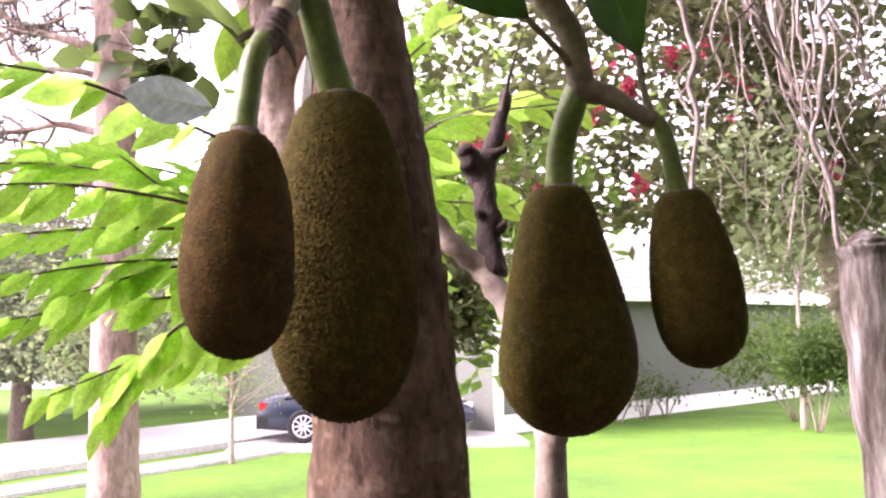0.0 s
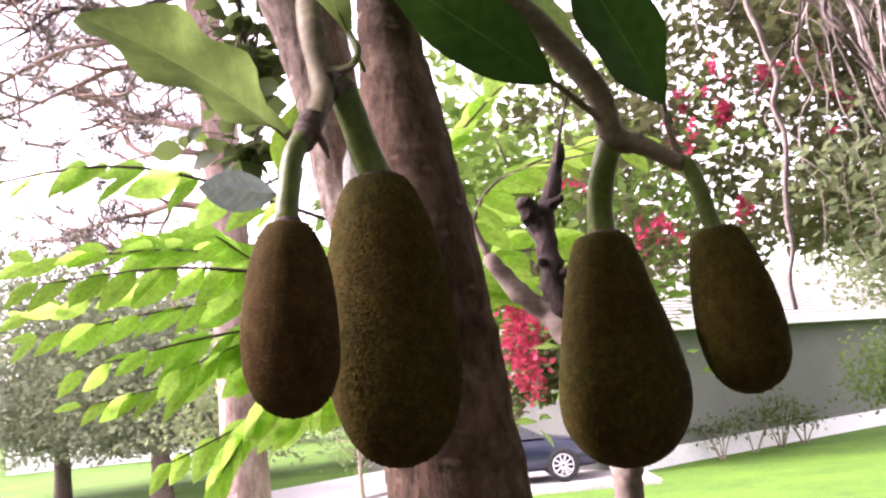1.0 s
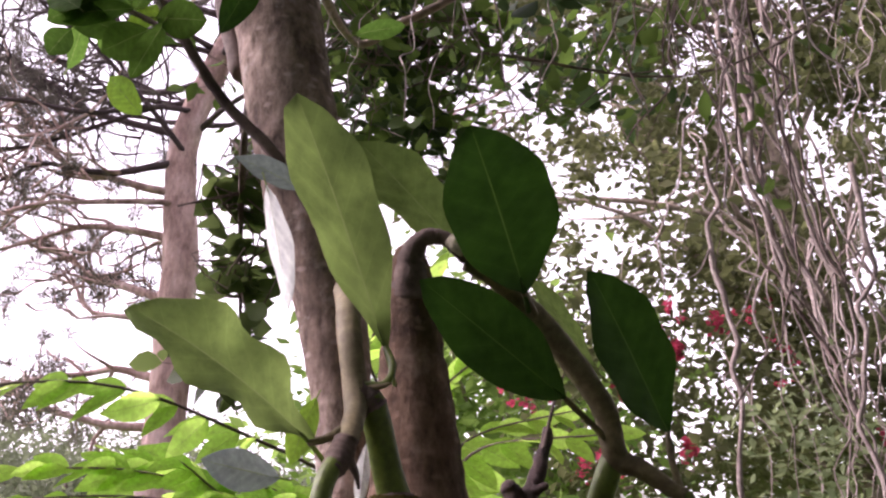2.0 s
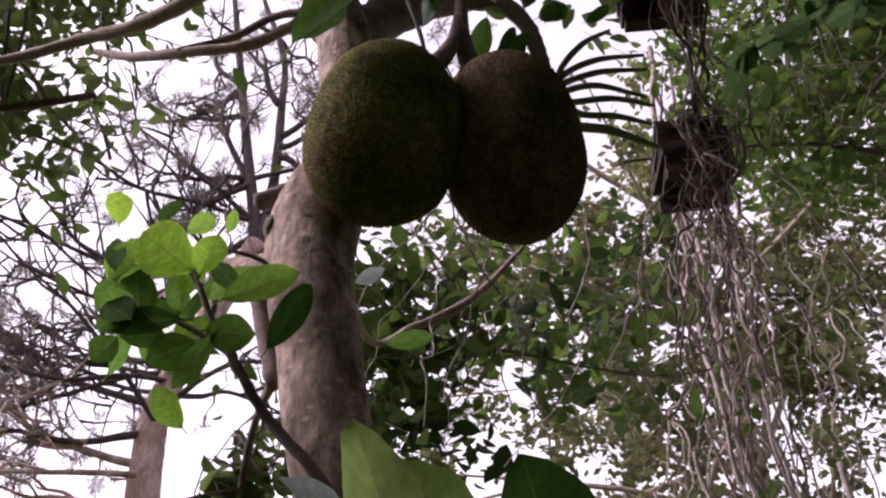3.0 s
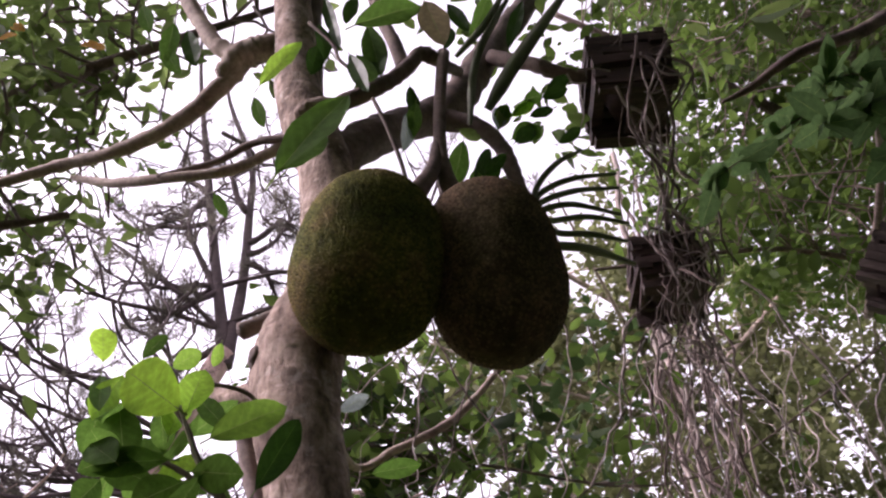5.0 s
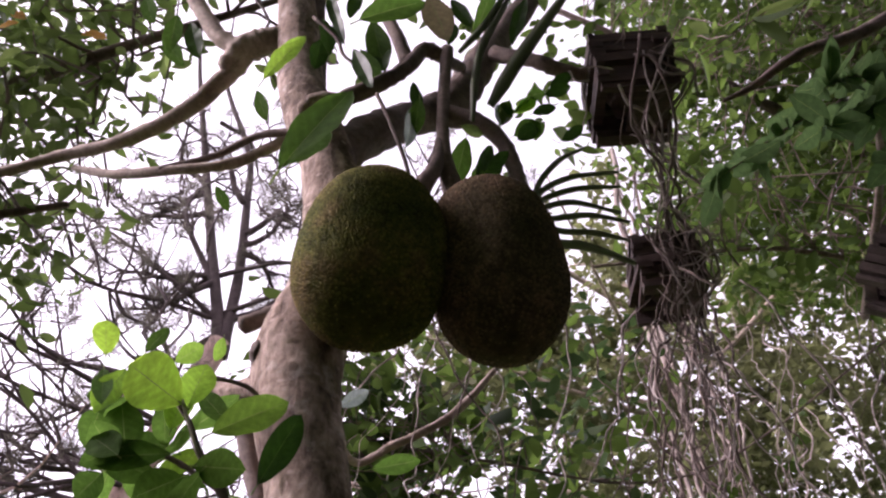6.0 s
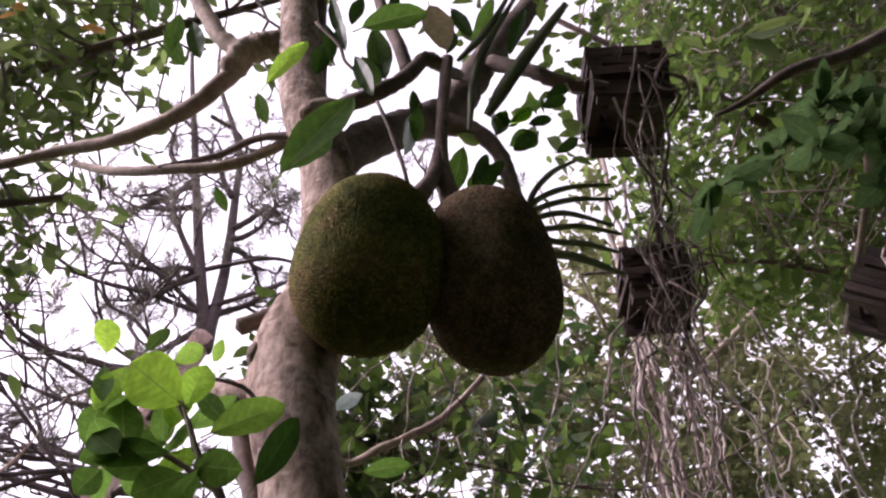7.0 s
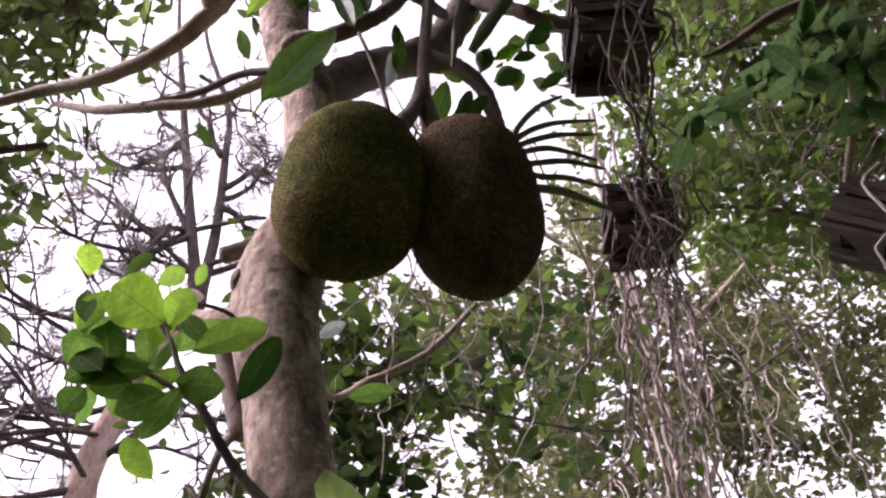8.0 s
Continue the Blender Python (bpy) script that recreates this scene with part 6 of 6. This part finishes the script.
# out-of-view crown added above the camera to shade trunk and fruits
canopy(tree, (0, 0, 0),
       [[(-0.36, 1.0, 4.25, 0.02), (-0.5, 0.3, 4.5, 0.013), (-0.6, -0.8, 4.5, 0.006)], [(0.38, 1.34, 4.35, 0.02), (0.5, 0.6, 4.5, 0.012), (0.5, -0.7, 4.4, 0.006)], [(-0.36, 1.0, 4.2, 0.014), (-0.2, 1.2, 4.6, 0.01), (0.1, 0.6, 4.9, 0.005)]],
       [((-1.2, -1.5, 3.8), (1.4, 1.1, 5.0), 560)], (CROWN_MID, CROWN), 64, 0.12, 0.45)
leaf_fill(bpy.data.objects["garden_tree.001"], at, [((0.23, 1.15, 3.35), (0.30, 1.3, 3.65), 6, 6), ((0.22, 1.12, 3.2), (0.25, 1.2, 3.3), 2, 5), ((0.02, 1.1, 3.6), (0.2, 1.3, 3.75), 4, 6)], (CROWN_MID, CROWN_SHADED), 70, 0.038, 0.55)
# never in view: an added tree that keeps light off the near fruits
at = (-0.8, -1.6, 0)
canopy(garden_tree(at, "dense unseen tree added behind the viewer to block light", 3.4), at,
       [[(-0.8, -1.6, 3.3, 0.05), (-1.6, -1.4, 4.0, 0.03), (-2.6, -1.0, 4.5, 0.01)], [(-0.8, -1.6, 3.2, 0.05), (0.4, -1.4, 4.0, 0.03), (2.2, -1.2, 4.5, 0.01)]],
       [((-3.0, -2.2, 3.2), (3.0, -0.2, 5.5), 900)], (CROWN_MID, CROWN), 66, 0.15, 0.5)


# ---- orchids in slatted baskets, with hanging roots ----
def basket(at, size, turn, label, tilt=-4, wood=SLAT):
    t = thing("orchid_basket", label, "basket", "orchid baskets", at=at)
    t.rotation_euler = (radians(3), radians(tilt), radians(turn))
    part("bark_fill", tube(Soup(), [(0, 0, -0.28 * size, 0.34 * size), (0, 0, 0.1 * size, 0.42 * size), (0, 0, 0.42 * size, 0.36 * size)], 10, 4, 0.3), SLAT, t, "dark wet bark filling")
    h = size / 2
    rng = np.random.default_rng(int(size * 1000))

    def slat(lo, hi):
        grow = rng.uniform(-0.03, 0.06, 3) * size * (1, 1, 0)
        m = Matrix.Rotation(radians(rng.normal() * 2.5), 4, "XYZ"[rng.integers(0, 3)])
        part("slat", box(Soup(), tuple(np.array(lo) - grow), tuple(np.array(hi) + grow), m), wood, t, smooth=False)

    for k in range(5):
        z = -0.42 * size + k * size * 0.2
        for j, (ax, sg) in enumerate((("x", -1), ("x", 1), ("y", -1), ("y", 1))):
            o = 0.0 if ax == "x" else size * 0.1
            th = 0.06 * size
            if ax == "x":
                lo, hi = (-h, sg * h * 0.9 - th, z), (h, sg * h * 0.9 + th, z + 0.15 * size)
            else:
                lo, hi = (sg * h * 0.9 - th, -h, z + o), (sg * h * 0.9 + th, h, z + o + 0.1 * size)
            slat(lo, hi)
    for x in (0.1, 0.55):
        slat((x * h - 0.1 * size, -h * 0.85, -0.48 * size), (x * h + 0.1 * size, h * 0.85, -0.42 * size))
    for y in (-0.9, 0.9):
        slat((-h, y * h - 0.06 * size, -0.52 * size), (h, y * h + 0.06 * size, -0.43 * size))
    for sx in (-1, 1):
        for sy in (-1, 1):
            part("wire", tube(Soup(), [(sx * h * 0.85, sy * h * 0.85, 0.5 * size, 0.0006), (0, 0, 2.6 * size, 0.0006)], 4, 3), SLAT, t)
    return t


B1 = (0.272, 1.05, 3.24)
basket(B1, 0.128, -8, "dark slatted wooden orchid basket hung on wires")
basket((0.297, 1.12, 2.878), 0.092, -12, "small dark slatted orchid basket hung on wires")
basket((0.508, 0.90, 2.716), 0.078, -30, "weathered slatted orchid basket hanging tilted on wires", 36, SLAT_WORN)


def roots():
    """Roots that creep down the fronts of the baskets, gather into bundles and hang, and strands that hang alone."""
    rng = np.random.default_rng(9)
    o = np.array((0.35, 1.1, 2.9))
    t = thing("orchid_roots", "bundles of grey hanging orchid roots below the baskets", "roots", at=tuple(o))

    def hang(p, L, r, start=()):
        n = int(6 + L * 22)
        rows = [(*(np.array(s) - o), r) for s in start]
        q, d = np.array(p, float), np.array([rng.normal() * 0.2, rng.normal() * 0.2, -0.7])
        for i in range(n):
            rows.append((*(q - o), r * (1 - 0.45 * i / n)))
            d = d * 0.45 + np.array([rng.normal() * 0.30, rng.normal() * 0.26, -0.46]) * rng.choice((0.5, 1.0, 1.0, 2.2))
            d = d / np.linalg.norm(d)
            q = q + d * L / n
        part("root", tube(Soup(), rows, 6, 3, 0.2, len(rows)), ROOT if rng.random() < 0.5 else ROOT_BROWN, t)

    def creep(points, r, L):
        """A root that creeps along a row of points, each time a little aside, and then hangs."""
        w = [tuple(np.array(p) + rng.normal(size=3) * (0.016, 0.008, 0.010)) for p in points]
        hang(tuple(np.array(w[-1]) + (rng.normal() * 0.006, 0.004, -0.02)), L, r, w)

    for k in range(9):
        s = (B1[0] + rng.uniform(-0.03, 0.06), B1[1] - 0.078, B1[2] + rng.uniform(-0.03, 0.05))
        creep((s, (s[0] + 0.012, s[1] - 0.004, s[2] - 0.045), (0.285, 1.0, 3.09), (0.292, 1.04, 3.0), (0.295, 1.06, 2.93)), rng.choice((0.0011, 0.0014, 0.0018, 0.0028)), rng.uniform(0.1, 0.35))
    creep(((0.215, 0.968, 3.245), (0.235, 0.966, 3.25), (0.26, 0.965, 3.245)), 0.0016, 0.03)
    creep(((0.325, 0.97, 3.27), (0.31, 0.962, 3.22), (0.335, 0.965, 3.215), (0.35, 0.99, 3.21)), 0.0018, 0.03)
    # thick roots that cross the underside of the large basket, and kinked ones on its front
    hang((0.325, 1.085, 3.14), 0.14, 0.0030, [(0.23, 0.992, 3.170), (0.251, 1.02, 3.158), (0.267, 1.024, 3.156), (0.290, 1.042, 3.157)])
    hang((0.285, 1.07, 3.135), 0.35, 0.0027, [(0.251, 1.02, 3.158), (0.270, 1.05, 3.155)])
    hang((0.246, 1.07, 3.13), 0.22, 0.0012, [(0.246, 1.022, 3.157)])
    for r, rows in ((0.0022, ((0.324, 0.97, 3.264), (0.303, 0.968, 3.230), (0.294, 0.968, 3.194), (0.307, 0.966, 3.175), (0.333, 0.968, 3.182))), (0.0018, ((0.146, 0.972, 3.165), (0.154, 0.970, 3.142), (0.175, 0.972, 3.147))),
                    (0.0015, ((0.164, 0.970, 3.176), (0.191, 0.970, 3.183), (0.217, 0.972, 3.182))), (0.0012, ((0.162, 0.972, 3.138), (0.164, 0.972, 3.078), (0.154, 0.972, 3.037))), (0.0016, ((0.265, 0.972, 3.135), (0.278, 0.970, 3.130), (0.295, 0.972, 3.142)))):
        part("root", tube(Soup(), [(*(np.array(p) - o), r) for p in rows], 6, 5, 0.25), ROOT, t)
    # the small basket is wrapped in roots
    for k in range(22):
        a = rng.uniform(-0.065, 0.065)
        x = 0.31 + a
        creep(((x, 1.06, 2.935), (0.31 + a * 0.85, 1.045, 2.885), (0.305 + a * 0.6, 1.05, 2.83), (0.30 + a * 0.4, 1.08, 2.79)), rng.choice((0.0008, 0.0011, 0.0015, 0.0022)), rng.uniform(0.05, 0.4))
    for x, y, z, n in ((0.29, 1.14, 2.80, 8), (0.33, 1.16, 2.80, 7), (0.47, 1.2, 2.95, 3), (0.54, 1.15, 2.8, 3), (0.66, 1.25, 2.9, 3), (0.38, 1.35, 2.9, 3)):
        for k in range(n):
            hang((x + rng.normal() * 0.025, y + rng.normal() * 0.03, z + rng.normal() * 0.06), rng.uniform(0.2, 0.75), rng.choice((0.0006, 0.0009, 0.0012, 0.0016, 0.0022)))
    for x, n in ((-0.085, 2), (-0.065, 2), (-0.02, 1), (0.03, 2), (0.085, 2), (0.15, 1)):
        for k in range(n):
            hang((x + rng.normal() * 0.006, 1.1 + rng.normal() * 0.04, 2.85 + rng.normal() * 0.05), rng.uniform(0.3, 0.55), rng.uniform(0.0008, 0.0016))
    # short pale rootlets that stand out sideways from the column between the baskets
    for k in range(34):
        z = rng.uniform(2.62, 3.12)
        p = np.array((0.29 + rng.normal() * 0.022, 1.03 + rng.normal() * 0.02, z)) - o
        a = rng.choice((-1, 1)) * rng.uniform(0.02, 0.055)
        part("rootlet", tube(Soup(), [(*p, 0.0012), (*(p + (a * 0.5, -0.01, rng.normal() * 0.006)), 0.0011), (*(p + (a, -0.014, rng.normal() * 0.012)), 0.0006)], 5, 3, 0.2, k), ROOT, t)
    for k in range(4):
        creep(((0.47 + 0.02 * k, 0.825, 2.76), (0.48 + 0.02 * k, 0.82, 2.71), (0.50 + 0.02 * k, 0.825, 2.66)), 0.0022, rng.uniform(0.05, 0.2))


roots()


def strap_orchid():
    at = Vector((0.075, 0.98, 2.86))
    t = thing("orchid", "orchid with a fan of narrow green strap leaves", "orchid", at=at)
    fan = [((0.085, 1.0, 2.932), (0.119, 1.0, 2.988), (0.160, 1.0, 3.021)), ((0.088, 1.0, 2.920), (0.136, 1.0, 2.956), (0.206, 1.0, 2.974)), ((0.091, 1.0, 2.906), (0.142, 1.0, 2.933), (0.206, 1.0, 2.944)),
           ((0.092, 1.0, 2.891), (0.135, 1.0, 2.905), (0.201, 1.0, 2.890)), ((0.095, 1.0, 2.869), (0.153, 1.0, 2.882), (0.211, 1.0, 2.874)), ((0.106, 1.0, 2.849), (0.157, 1.0, 2.849), (0.204, 1.0, 2.839)), ((0.089, 1.0, 2.829), (0.146, 1.0, 2.822), (0.208, 1.0, 2.798)),
           ((-0.009, 0.98, 3.038), (0.008, 0.98, 3.211), (0.075, 0.98, 3.407)), ((0.019, 0.98, 3.076), (0.069, 0.98, 3.199), (0.166, 0.98, 3.406)), ((-0.027, 0.98, 3.202), (0.025, 0.98, 3.302), (0.06, 0.98, 3.40))]
    for k, (p, m, e) in enumerate(fan):
        wide = 0.0046 if k < 6 else 0.0115 if k == 8 else 0.0065
        rows = spline([at, p, m, e] if k < 7 else [p, m, e], 6)
        s, v, n = Soup(), [], len(rows) - 1
        for i, c in enumerate(rows):
            u = i / n
            c = Vector(c) - at
            w = wide * (0.55 + 0.45 * min(1, 4 * u)) * (1 - 0.7 * max(0, u - 0.6) ** 1.2 * 2)
            d = Vector(rows[min(i + 1, n)]) - Vector(rows[max(i - 1, 0)])
            side = d.cross(Vector((0.05, 0.75, 0.65))).normalized()
            out = Vector((0, -0.9, -0.4))
            v += [c + side * w, c + out * 0.003, c - side * w, c + out * 0.001]
        s.add([tuple(x) for x in v], [(i * 4 + j, i * 4 + (j + 1) % 4, (i + 1) * 4 + (j + 1) % 4, (i + 1) * 4 + j) for i in range(n) for j in range(4)])
        part("strap_leaf", s, STRAP, t)


strap_orchid()


# ---- unseen hedges added behind and beside the camera to hold back light ----
def hedge():
    rng = np.random.default_rng(77)
    t = thing("hedge", "tall dark unseen hedge added to block light from behind", "hedge", at=(0, -2.5, 0))
    c = rng.random((60000, 3)) * (16, 1.6, 6.5) + (-8, -0.8, 0)
    foliage_part(t, rng, c, 0.15, BUSH_DARK)
    for x in (-5, -2.5, 0, 2.5, 5):
        limb("stem", [(x, 0, -0.1, 0.05), (x + 0.1, 0.1, 2.0, 0.035), (x, 0, 4, 0.01)], BARK_DARK, t, 6, 3)


hedge()


def side_shade_hedge(at, depth, seed, tall=5.5):
    rng = np.random.default_rng(seed)
    t = thing("hedge", "tall dark unseen hedge added to block light from the side", "hedge", at=at)
    foliage_part(t, rng, rng.random((int(4800 * depth), 3)) * (1.4, depth, tall) + (-0.7, -depth / 2, 0), 0.15, BUSH_DARK)
    for y in np.linspace(-0.4, 0.4, 4) * depth:
        limb("stem", [(0, y, -0.1, 0.05), (0.1, y, 0.45 * tall, 0.035), (0, y, 0.85 * tall, 0.01)], BARK_DARK, t, 6, 3)


side_shade_hedge((3.3, -0.3, 0), 6.0, 78)
side_shade_hedge((-4.0, -1.2, 0), 3.4, 79, 4.6)
side_shade_hedge((-4.2, 2.6, 0), 4.0, 80, 3.0)
